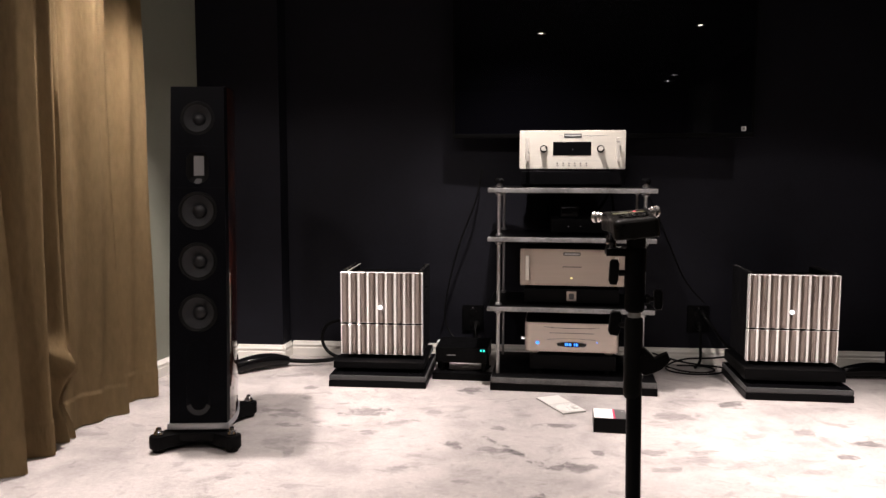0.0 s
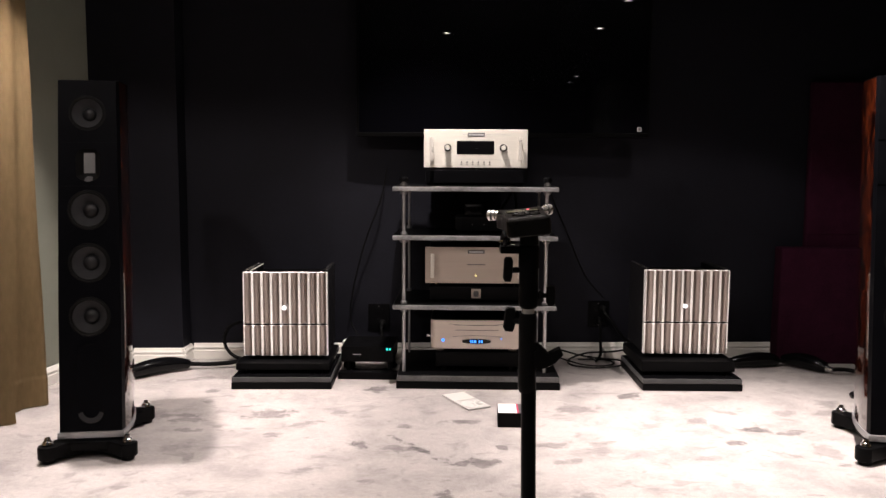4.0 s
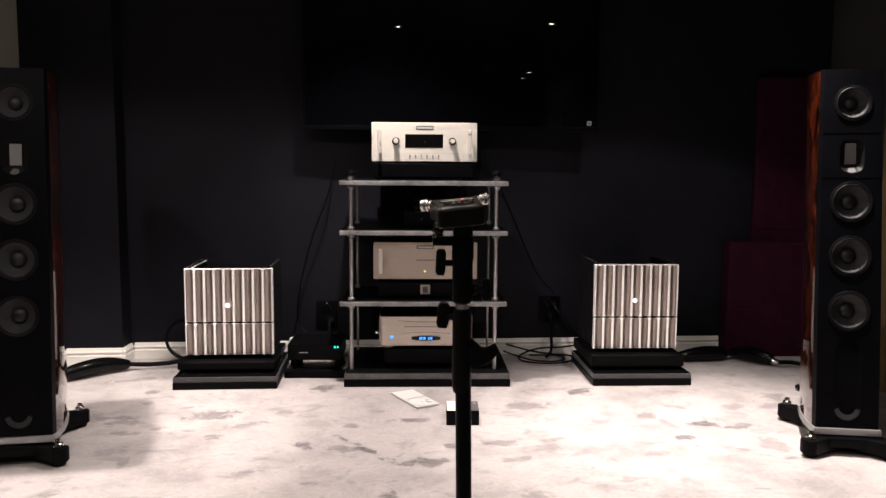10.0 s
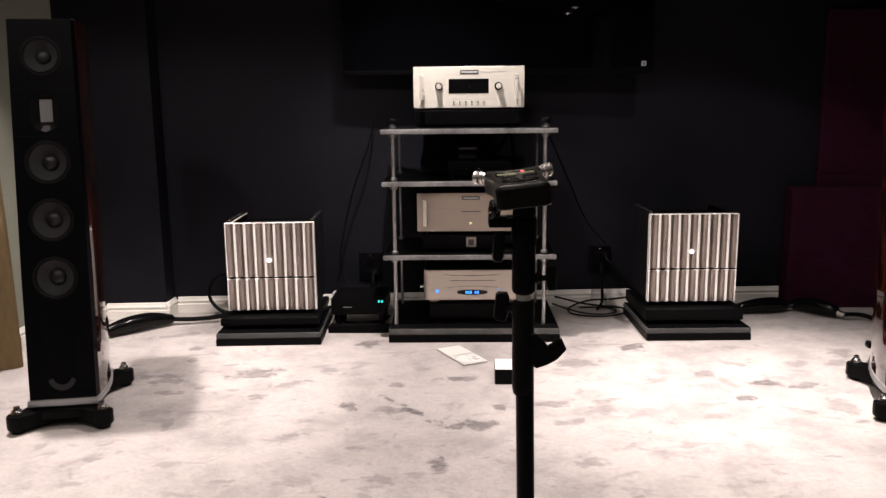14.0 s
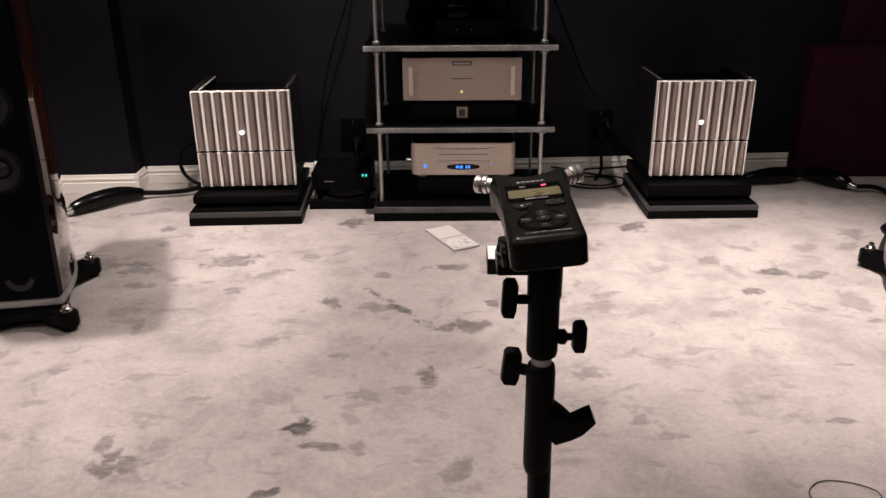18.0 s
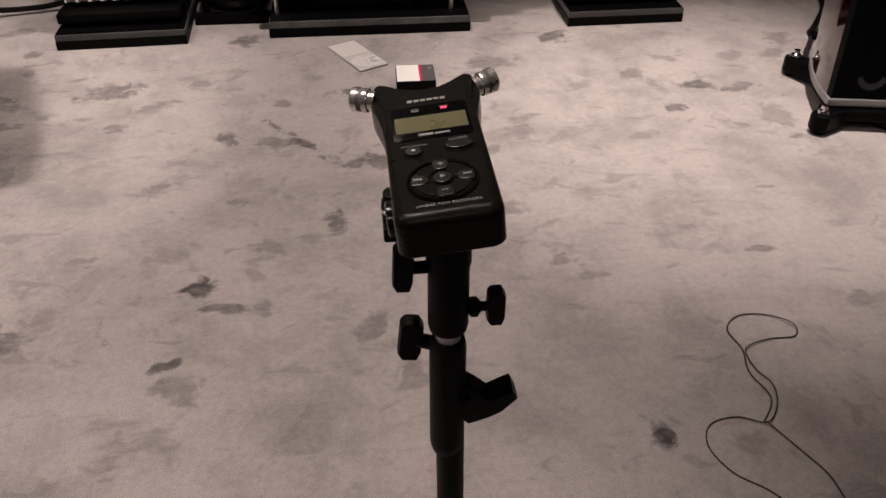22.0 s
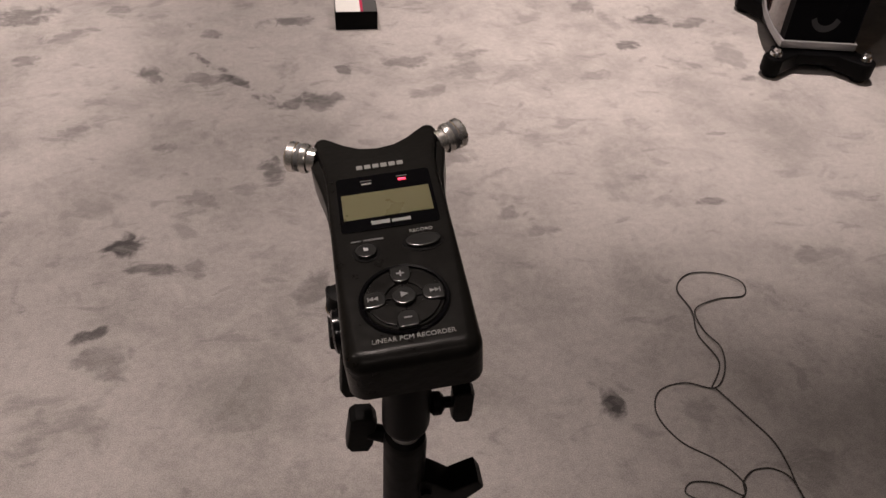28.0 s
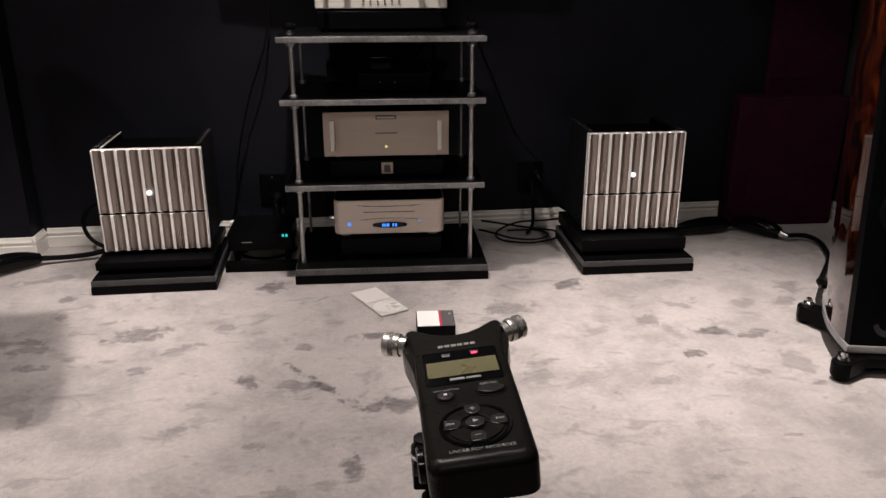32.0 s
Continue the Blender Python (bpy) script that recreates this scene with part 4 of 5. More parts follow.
    rows = []
    for r, up, back in ((0.0425, 0.0, 0.0), (0.0395, 0.001, 0.0004), (0.036, 0.002, 0.001), (0.032, 0.003, 0.0018), (0.028, 0.0035, 0.0027)):
        rows.append([bm.verts.new(at_front(r * math.cos(q), zp - 0.1055 + up + r * math.sin(q) * 0.99, back)) for q in arc])
    for p, q in zip(rows, rows[1:]):
        for k in range(14):
            bm.faces.new((p[k], p[k + 1], q[k + 1], q[k]))
    # cone grey against the black recess puts the lit crescent into the colour
    part("port_lip_lit", bm, M_CONE, pt, "scooped lower lip of the port, greyer to stand for caught light")
    part("terminal_plate", block(-0.04, 0.04, 0.37 + lean(0.3), 0.378 + lean(0.3), 0.2, 0.4, 0.002), M_CHROME, s, "polished terminal plate at the back")
    part("plinth", prism([(a * 1.03 * half, b * 1.02 - (0.036 if b < 0.05 else 0)) for a, b in plan], 0.066, 0.0895, 0.003), M_SILVER, s, "grey metal plinth")

    # outrigger base: four arms with rounded feet
    def arm(x, y, cx, cy):
        d = Vector((x - cx, y - cy))
        n = Vector((-d.y, d.x)).normalized()
        pts = [(cx + n.x * 0.045, cy + n.y * 0.045), (cx - n.x * 0.045, cy - n.y * 0.045)]
        e = Vector((x, y))
        pts += [(e.x - n.x * 0.03, e.y - n.y * 0.03)]
        a0 = math.atan2(-n.y, -n.x)
        pts += [(e.x + 0.033 * math.cos(a0 + math.pi * k / 8), e.y + 0.033 * math.sin(a0 + math.pi * k / 8)) for k in range(1, 8)]
        pts += [(e.x + n.x * 0.03, e.y + n.y * 0.03)]
        a = part("outrigger", prism(pts, 0.014, 0.062, 0.006), M_BLACK, s, "black outrigger leg of the base")
        part("rubber_foot", lathe([(0.018, 0), (0.022, 0.002), (0.024, 0.0138)], 20, pose(x, y, 0)), M_RUBBER, a)
        k = part("spike_knob", lathe([(0.016, 0.062), (0.018, 0.066), (0.016, 0.074), (0.011, 0.078), (0.009, 0.088), (0, 0.091)], 20, pose(x, y, 0)), M_CHROME, a, "chrome spike knob")

    for sx in (-1, 1):
        arm(sx * 0.128, -0.045, sx * 0.03, 0.05)
        arm(sx * 0.105, 0.36, sx * 0.03, 0.28)
    part("base_spine", block(-0.075, 0.075, 0.0, 0.34, 0.016, 0.066, 0.006), M_BLACK, s)
    part("front_bar", block(-0.125, 0.125, -0.03, 0.02, 0.03, 0.062, 0.006), M_BLACK, s)
    return s


LS = loudspeaker()
LS.matrix_basis = pose(-1.33, -0.893, 0, 0, 0, 10) @ Matrix.Diagonal((1, 1, 0.985, 1))
copy_thing(LS, pose(1.453, -0.848, 0, 0, -0.5, -11) @ Matrix.Diagonal((1, 1, 1.024, 1)))


# ---- microphone stand and recorder ----
SX, SY = 0.0275, -2.478


def grip(par, x, z, w, hh, d, tilt=0):
    """A moulded wing knob, thick in the middle, with bevelled ends."""
    pts = [(-w / 2, -hh * 0.36), (-w * 0.3, -hh / 2), (w * 0.36, -hh * 0.5), (w / 2, -hh * 0.3), (w / 2, hh * 0.34), (w * 0.3, hh / 2), (-w * 0.3, hh * 0.5), (-w / 2, hh * 0.4)]
    return moved(prism(pts, -d / 2, d / 2, 0.0025), pose(x, 0, z, 90, tilt, 0))


def mic_stand():
    s = root("microphone_stand", pose(SX, SY, 0), "black metal microphone stand with knobs and a folding base", "stand")
    pole = part("pole", rod((0.005, 0, 0.5), (0.002, 0, 0.72), 0.0102, None, 24), M_BLACK, s, "slim black steel pole")
    part("inner_tube", rod((0, 0, 0.7), (0, 0, 0.83), 0.0085, None, 20), M_ROD, s, "bare steel inner tube")
    col = part("collar", lathe([(0.0105, 0.694), (0.0118, 0.699), (0.0122, 0.704), (0.0122, 0.794), (0.0112, 0.8), (0.009, 0.802)], 28), M_RUBBER, s, "black clamp collar")
    cp = part("coupler", lathe([(0.0095, 0.8085), (0.0122, 0.811), (0.013, 0.815), (0.0128, 0.862), (0.0138, 0.864), (0.0138, 0.89), (0.0125, 0.8935), (0.006, 0.894)], 28), M_BLACK, s, "black adapter sleeve")
    part("head_plate", lathe([(0.01, 0.893), (0.0125, 0.8955), (0.0125, 0.9085), (0.008, 0.9095)], 28), M_RUBBER, s)
    cl = part("clamp_bar", block(-0.038, 0.012, -0.004, 0.03, 0.882, 0.892, 0.0015), M_BLACK, s, "short black cross bar of the mount")
    part("clamp_plate", block(-0.03, -0.018, 0.001, 0.015, 0.892, 0.8935, 0.0005), M_CHROME, cl, "bright metal plate")
    part("clamp_knob", lathe([(0.004, 0.891), (0.0065, 0.893), (0.0068, 0.902), (0.0058, 0.905), (0.0058, 0.909), (0, 0.9105)], 20, pose(-0.0315, 0.008, 0)), M_RUBBER, cl, "small black clamp knob")
    part("clamp_ring", lathe([(0.0066, 0.8965), (0.0072, 0.897), (0.0072, 0.899), (0.0066, 0.8995)], 20, pose(-0.0315, 0.008, 0)), M_CHROME, cl, "chrome ring")
    k = part("knob_shaft", rod((-0.01, 0, 0.86), (-0.022, 0, 0.86), 0.004), M_RUBBER, cp)
    part("wing_knob", grip(s, -0.0275, 0.861, 0.0125, 0.033, 0.011, 3), M_RUBBER, s, "black wing knob")
    part("knob_shaft", join(rod((0.01, 0, 0.826), (0.024, 0, 0.826), 0.0032), lathe([(0.004, 0), (0.0065, 0.002), (0.0065, 0.006), (0.004, 0.008)], 16, pose(0.012, 0, 0.826, 0, 90, 0))), M_RUBBER, cp)
    part("wing_knob", grip(s, 0.03, 0.826, 0.0115, 0.027, 0.011), M_RUBBER, s, "black wing knob")
    part("knob_shaft", rod((-0.006, 0.006, 0.79), (-0.02, 0.012, 0.79), 0.005), M_RUBBER, col)
    part("wing_knob", moved(grip(s, -0.0235, 0.791, 0.0155, 0.033, 0.012, 6), pose(0, 0.013, 0)), M_RUBBER, s, "black wing knob")
    lever = prism([(0.006, -0.018), (0.014, -0.027), (0.028, -0.022), (0.037, -0.017), (0.0475, -0.005), (0.0435, 0.004), (0.037, 0.001), (0.028, -0.004), (0.02, 0.004), (0.013, 0.01), (0.006, 0.012)], -0.009, 0.009, 0.002)
    part("lever", moved(lever, pose(0, 0, 0.752, 90)), M_RUBBER, s, "black clamping lever")
    part("lever_pin", rod((0.012, -0.012, 0.751), (0.012, 0.012, 0.751), 0.003), M_RUBBER, s)
    hub = part("hub", lathe([(0.0105, 0.536), (0.02, 0.532), (0.023, 0.524), (0.023, 0.49), (0.018, 0.484)], 24, pose(0.005, 0, 0)), M_RUBBER, s, "black moulded hub of the folding base")
    part("lower_pole", rod((0.006, 0, 0.2), (0.005, 0, 0.49), 0.012, None, 20), M_BLACK, s)
    part("hub_knob", join(rod((0.02, 0, 0.515), (0.03, 0, 0.515), 0.0045), grip(s, 0.035, 0.515, 0.012, 0.026, 0.016)), M_RUBBER, s)
    for a in (-90, 30, 150):
        d = Vector((math.cos(radians(a)), math.sin(radians(a)), 0))
        tip = d * 0.25 + Vector((0.002, 0, 0.012))
        leg = part("leg", rod(d * 0.02 + Vector((0.002, 0, 0.5)), tip, 0.008, None, 12), M_BLACK, s)
        part("rubber_foot", lathe([(0.01, -0.012), (0.012, -0.009), (0.011, 0.012), (0.008, 0.014)], 14, Matrix.Translation(tip)), M_RUBBER, leg)
        part("brace", rod(d * 0.012 + Vector((0.002, 0, 0.23)), d * 0.15 + Vector((0.002, 0, 0.225)), 0.004, None, 8), M_BLACK, s)
    return s


mic_stand()
M_REC = mat("recorder_black_plastic", (0.0068, 0.0064, 0.0057), 0.32, 0, 0.2, 220, 0.12, spec=0.13)
M_KEY = mat("recorder_key_grey", (0.02, 0.02, 0.0195), 0.2, 0, 0.1, 200)


def recorder():
    r = root("audio_recorder", pose(0.0235, -2.458, 0.911, 1.3, -6, 0.5), "black handheld audio recorder with two chrome microphones, recording", "recorder")
    T = 0.0255
    rear = [(0.0215, 0.0705), (0.016, 0.0657), (0.0085, 0.0615)]
    low = [(0.022, -0.0735), (0.0265, -0.0715), (0.0285, -0.066), (0.0282, 0.01), (0.0287, 0.026), (0.0303, 0.038), (0.0328, 0.05), (0.0345, 0.06), (0.0325, 0.0685), (0.0285, 0.069), (0.0215, 0.063), (0.012, 0.057)]
    corner = [(0.0202 + 0.008 * math.cos(a), -0.0652 + 0.008 * math.sin(a)) for a in [radians(-90 + 15 * k) for k in range(7)]]
    high = corner + [(0.0276, 0.012), (0.0271, 0.036), (0.028, 0.05), (0.0302, 0.062), (0.0315, 0.069), (0.0302, 0.0722), (0.0275, 0.0737), (0.0248, 0.0731)] + rear

    def both(half, tip=0.0601):
        return half + [(0, tip)] + [(-x, y) for x, y in reversed(half)]

    def shell(outline, top):
        """A body whose upper edge is rounded, widest at its near end."""
        n = len(outline)
        pts = [Vector(p) for p in outline]
        inward = []
        for k in range(n):
            d = (pts[(k + 1) % n] - pts[k - 1]).normalized()
            inward.append(Vector((-d.y, d.x)))
        round_by = [0.002 + 0.0048 * max(0.0, min(1.0, (-0.03 - p.y) / 0.035)) for p in pts]
        levels = [[(p.x + q.x * 0.0015, p.y + q.y * 0.0015, 0.0) for p, q in zip(pts, inward)], [(p.x, p.y, 0.0015) for p in pts]]
        for a in (0, 15, 30, 45, 60, 75, 90):
            c, e = 1 - math.cos(radians(a)), math.sin(radians(a))
            levels.append([(p.x + q.x * b * c, p.y + q.y * b * c, top - b + b * e) for p, q, b in zip(pts, inward, round_by)])
        bm = bmesh.new()
        rings = [[bm.verts.new(v) for v in lv] for lv in levels]
        for lo, hi in zip(rings, rings[1:]):
            for k in range(n):
                bm.faces.new((lo[k], lo[(k + 1) % n], hi[(k + 1) % n], hi[k]))
        bm.faces.new(rings[0])
        bm.faces.new(rings[-1])
        return bm

    part("body", shell(both(high), T), M_REC, r, "satin black plastic body")
    part("shoulder", prism(both([(0.0255, -0.002), (0.0272, 0.004)] + low[3:], 0.0555), 0.001, T - 0.0048, 0.002, 3), M_REC, r, "sloping shoulders that carry the microphones")
    part("base_shoe", prism(round_rect(-0.016, 0.016, -0.02, 0.025, 0.008), -0.001, 0.001), M_RUBBER, r)
    pan = part("window", prism(round_rect(-0.0226, 0.0226, 0.0, 0.038, 0.002), T - 0.0002, T + 0.0006, 0.0003), M_DISP, r, "glossy black display window")
    part("screen", block(-0.0208, 0.0208, 0.0078, 0.0252, T + 0.0006, T + 0.0009, 0), M_LCD, pan, "olive unlit LCD screen")
    part("record_lamp", block(0.0072, 0.0108, 0.0313, 0.0324, T + 0.0006, T + 0.0011, 0), M_LEDR, pan, "lit red recording light")
    part("peak_lamp", block(-0.0105, -0.006, 0.031, 0.0322, T + 0.0006, T + 0.0009, 0), M_BRANDINK, pan)
    part("caption_bar", block(-0.011, -0.0055, 0.0334, 0.0342, T + 0.0006, T + 0.0008, 0), M_DARKINK, pan)
    part("caption_bar", block(0.0065, 0.0115, 0.0338, 0.0346, T + 0.0006, T + 0.0008, 0), M_DARKINK, pan)
    part("model_bar", block(-0.0085, 0.0, 0.003, 0.0055, T + 0.0006, T + 0.0008, 0), M_KEYINK, pan)
    part("model_bar", block(0.0008, 0.0095, 0.003, 0.005, T + 0.0006, T + 0.0008, 0), M_KEYINK, pan)
    for k in range(6):
        x = -0.0118 + k * 0.004
        part("brand_bar", block(x, x + 0.003, 0.0436, 0.0464, T, T + 0.0003, 0), M_BRANDINK, r)
    part("hook", tube([(-0.009, 0.06, 0.016), (-0.006, 0.0645, 0.0165), (0, 0.0655, 0.0165), (0.006, 0.0645, 0.0165), (0.009, 0.06, 0.016)], 0.0011), M_CHROME, r)

    def oval(cx, cy, a, c, n=28):
        return [(cx + a * math.cos(2 * math.pi * k / n), cy + c * math.sin(2 * math.pi * k / n)) for k in range(n)]

    part("well", prism(oval(-0.0128, -0.0135, 0.0062, 0.0058), T - 0.0003, T + 0.0003), M_RUBBER, r)
    st = part("stop_key", prism(oval(-0.0128, -0.0135, 0.0048, 0.0044), T, T + 0.0022, 0.0009), M_KEY, r, "round stop key")
    part("mark", block(-0.0138, -0.0118, -0.0144, -0.0126, T + 0.0022, T + 0.0024, 0), M_INK, st)
    part("well", prism(oval(0.0128, -0.0117, 0.0094, 0.0058), T - 0.0003, T + 0.0003), M_RUBBER, r)
    part("record_key", prism(oval(0.0128, -0.0117, 0.0078, 0.0043), T, T + 0.0022, 0.0009), M_KEY, r, "oval record key")
    part("caption_bar", block(-0.019, -0.0145, -0.0062, -0.0054, T, T + 0.0003, 0), M_DARKINK, r)
    part("caption_bar", block(-0.0135, -0.0045, -0.0064, -0.0054, T, T + 0.0003, 0), M_DARKINK, r)
    text("RECORD", 0.0027, pose(0.0128, -0.0042, T + 0.0003), M_BRANDINK, "writing", r)
    cy = -0.0432
    ring = part("dial_ring", lathe([(0.0172, T - 0.0005), (0.0176, T + 0.0008), (0.0188, T + 0.001), (0.0194, T)], 48, pose(0, cy, 0)), M_GLOSS, r, "raised black ring round the keys")
    part("dial_disc", lathe([(0.017, T - 0.0002), (0.0165, T + 0.0006), (0, T + 0.0007)], 48, pose(0, cy, 0)), M_REC, r)
    pk = part("play_key", prism(oval(0, cy, 0.0053, 0.005), T, T + 0.003, 0.0011), M_KEY, r, "round play key")
    part("mark", prism([(-0.0013, cy - 0.0015), (0.0018, cy), (-0.0013, cy + 0.0015)], T + 0.003, T + 0.0033), M_KEYINK, pk)
    for q in (45, 135, 225, 315):
        arc = [radians(q + o) for o in (-27, -18, -9, 0, 9, 18, 27)]
        pts = [(0.0155 * math.cos(o), cy + 0.0155 * math.sin(o)) for o in arc] + [(0.0078 * math.cos(o), cy + 0.0078 * math.sin(o)) for o in reversed(arc)]
        part("dial_segment", prism(pts, T, T + 0.0016, 0.0005), M_REC, r)
    for dx, dy in ((0, 1), (0, -1), (1, 0), (-1, 0)):
        kx, ky = dx * 0.0122, cy + dy * 0.0122
        tab = [(-0.0043, 0.0042), (-0.0045, -0.0012), (-0.0034, -0.0036), (-0.0014, -0.0046), (0.0014, -0.0046), (0.0034, -0.0036), (0.0045, -0.0012), (0.0043, 0.0042), (0.002, 0.0046), (-0.002, 0.0046)]
        turned = [(kx + u * dy + v * dx, ky + v * dy - u * dx) for u, v in tab]
        kk = part("arrow_key", prism(turned, T, T + 0.0026, 0.001), M_KEY, r)
        zz = T + 0.0026
        if dx:
            for o in (-0.0014, 0.0006):
                part("mark", prism([(kx + o * dx, ky - 0.0011), (kx + (o + 0.0019) * dx, ky), (kx + o * dx, ky + 0.0011)], zz, zz + 0.0003), M_KEYINK, kk)
            part("mark", block(min(kx + 0.0025 * dx, kx + 0.003 * dx), max(kx + 0.0025 * dx, kx + 0.003 * dx), ky - 0.0011, ky + 0.0011, zz, zz + 0.0003, 0), M_KEYINK, kk)
        else:
            part("mark", block(kx - 0.0016, kx + 0.0016, ky - 0.0003, ky + 0.0003, zz, zz + 0.0003, 0), M_KEYINK, kk)
            if dy > 0:
                part("mark", block(kx - 0.0003, kx + 0.0003, ky - 0.0016, ky + 0.0016, zz, zz + 0.0003, 0), M_KEYINK, kk)
        part("groove", block(*sorted((dx * 0.0054 - 0.0003 * abs(dy), dx * 0.008 + 0.0003 * abs(dy))), *sorted((cy + dy * 0.0054 - 0.0003 * abs(dx), cy + dy * 0.008 + 0.0003 * abs(dx))), T, T + 0.0009, 0), M_GLOSS, r)
    text("LINEAR PCM RECORDER", 0.0031, pose(0.001, -0.0635, T + 0.00012), M_BRANDINK, "writing", r)
    for sx in (-1, 1):
        m = Matrix.Translation((sx * 0.0335, 0.065, 0.0195)) @ Vector((sx * 1.0, 0.42, 0.05)).to_track_quat("Z", "Y").to_matrix().to_4x4()
        mic = part("microphone", lathe([(0.006, -0.003), (0.0062, 0.001), (0.0074, 0.0015), (0.0078, 0.003), (0.0078, 0.0045), (0.0072, 0.005), (0.0072, 0.0075), (0.0079, 0.008), (0.0079, 0.0115), (0.007, 0.0125), (0.0055, 0.0118), (0, 0.0115)], 28, m), M_MIC, r, "chrome microphone capsule")
        part("grille", lathe([(0.0053, 0.0122), (0, 0.0124)], 20, m), M_DARKINK, mic)
        part("slot_band", lathe([(0.0074, 0.0052), (0.00735, 0.0073)], 28, m), M_DARKINK, mic)
    part("side_wheel", lathe([(0.009, 0), (0.0105, 0.001), (0.0105, 0.004), (0.009, 0.005)], 24, pose(-0.028, -0.03, -0.004, 0, -90, 0)), M_GLOSS, r, "black side knob")
    return r


recorder()


# ---- things on the carpet ----
def small_box():
    b = root("small_box", pose(0.146, -0.53, 0, 0, 0, -1), "small black cardboard box with a white, red and grey lid", "box")
    h = 0.057
    part("carton", block(-0.062, 0.062, 0, 0.125, 0.0, h, 0.0015), M_BLACK, b)
    part("lid_label", block(-0.06, 0.012, 0.003, 0.122, h, h + 0.0008, 0), M_WHITE, b, "white part of the lid")
    part("lid_stripe", block(0.012, 0.02, 0.003, 0.122, h, h + 0.0008, 0), M_REDINK, b, "dark red stripe")
    pic = part("lid_panel", block(0.02, 0.06, 0.003, 0.122, h, h + 0.0008, 0), M_DARKINK, b, "dark grey part of the lid")
    part("lid_mark", block(0.045, 0.052, 0.092, 0.1, h + 0.0008, h + 0.0011, 0), M_INK, pic)


small_box()


def disc_case():
    c = root("disc_case", pose(-0.036, -0.196, 0, 0, 0, -62), "opened clear disc case with white booklet and a pale disc", "disc case")
    part("lid", block(-0.124, -0.002, -0.054, 0.054, 0.002, 0.007, 0.001), M_CLEAR, c, "clear plastic lid")
    part("booklet", block(-0.12, -0.007, -0.051, 0.051, 0.0072, 0.0085, 0), M_BOOK, c, "white paper booklet")
    part("tray", block(0.001, 0.118, -0.054, 0.054, 0.002, 0.008, 0.001), M_CLEAR, c, "pale plastic tray")
    part("disc", lathe([(0.0075, 0.0085), (0.05, 0.0085), (0.05, 0.0097), (0.0075, 0.0097)], 48, pose(0.06, 0, 0)), M_DISC, c, "pale silver disc")
    part("hub", lathe([(0.007, 0.008), (0.006, 0.0105), (0, 0.0107)], 16, pose(0.06, 0, 0)), M_CLEAR, c)
    part("hinge", rod((-0.0005, -0.054, 0.0045), (-0.0005, 0.054, 0.0045), 0.002, None, 8), M_CLEAR, c)


M_CLEAR = mat("frosted_plastic", (0.58, 0.57, 0.55), 0.3)
M_DISC = mat("printed_disc", (0.74, 0.73, 0.7), 0.3, 0.2, 0.03, 60)
disc_case()


def flex(name, pts, r, label, material=M_RUBBER, category="cable", steps=8):
    return tagged(finish(name, tube(pts, r, 8, steps), material, None, label), category=category)


z = 0.0028
flex("thin_cord", [(0.687, -1.926, z), (0.726, -1.87, z), (0.712, -1.80, z), (0.724, -1.737, z), (0.716, -1.675, z), (0.755, -1.636, z), (0.815, -1.638, z), (0.86, -1.672, z + 0.003), (0.851, -1.708, z), (0.79, -1.712, z), (0.73, -1.738, z + 0.004), (0.728, -1.79, z), (0.742, -1.84, z + 0.004), (0.729, -1.89, z), (0.69, -1.93, z + 0.004), (0.64, -1.909, z), (0.585, -1.922, z), (0.563, -1.97, z), (0.585, -2.03, z), (0.635, -2.075, z), (0.662, -2.125, z), (0.635, -2.152, z), (0.585, -2.145, z), (0.556, -2.126, z), (0.574, -2.108, z), (0.615, -2.118, z + 0.003), (0.648, -2.145, z + 0.005), (0.66, -2.12, z + 0.005), (0.69, -2.1, z), (0.728, -2.104, z), (0.748, -2.14, z + 0.003), (0.74, -2.24, z), (0.70, -2.42, z), (0.74, -2.6, z)], 0.0014, "thin dark twisted cord lying loose on the carpet", M_CORD)
flex("thin_cord", [(0.69, -1.928, z + 0.004), (0.728, -2.0, z), (0.75, -2.05, z), (0.752, -2.1, z + 0.002), (0.75, -2.14, z), (0.748, -2.24, z + 0.003), (0.71, -2.42, z), (0.78, -2.6, z)], 0.0014, "thin dark cord lying loose on the carpet", M_CORD)


def cable_pod(name, pts, label):
    p = root(name, pose(0, 0, 0), label, "cable")
    part("sleeve", tube(pts, lambda t: 0.012 + 0.024 * math.sin(math.pi * min(1, 0.12 + t * 0.8)) ** 0.8, 18, 10), M_GLOSS, p)
    a, b = Vector(pts[0]), Vector(pts[1])
    d = (a - b).normalized()
    part("ferrule", rod(a - d * 0.005, a + d * 0.035, 0.016, 0.013, 20), M_CHROME, p, "chrome ferrule")
    return p


cable_pod("speaker_cable_box", [(-1.62, 0.085, 0.03), (-1.56, 0.15, 0.043), (-1.48, 0.235, 0.045), (-1.4, 0.3, 0.03)], "glossy black tapered network box on a speaker cable")
flex("speaker_cable", [(-1.4, 0.3, 0.03), (-1.3, 0.33, 0.022), (-1.18, 0.36, 0.03), (-1.08, 0.4, 0.07), (-1.0, 0.46, 0.1)], 0.011, "thick black speaker cable along the skirting board")
flex("speaker_cable", [(-1.65, 0.055, 0.03), (-1.72, -0.05, 0.02), (-1.66, -0.2, 0.03), (-1.5, -0.36, 0.12), (-1.43, -0.45, 0.3)], 0.011, "thick black speaker cable rising to the loudspeaker")
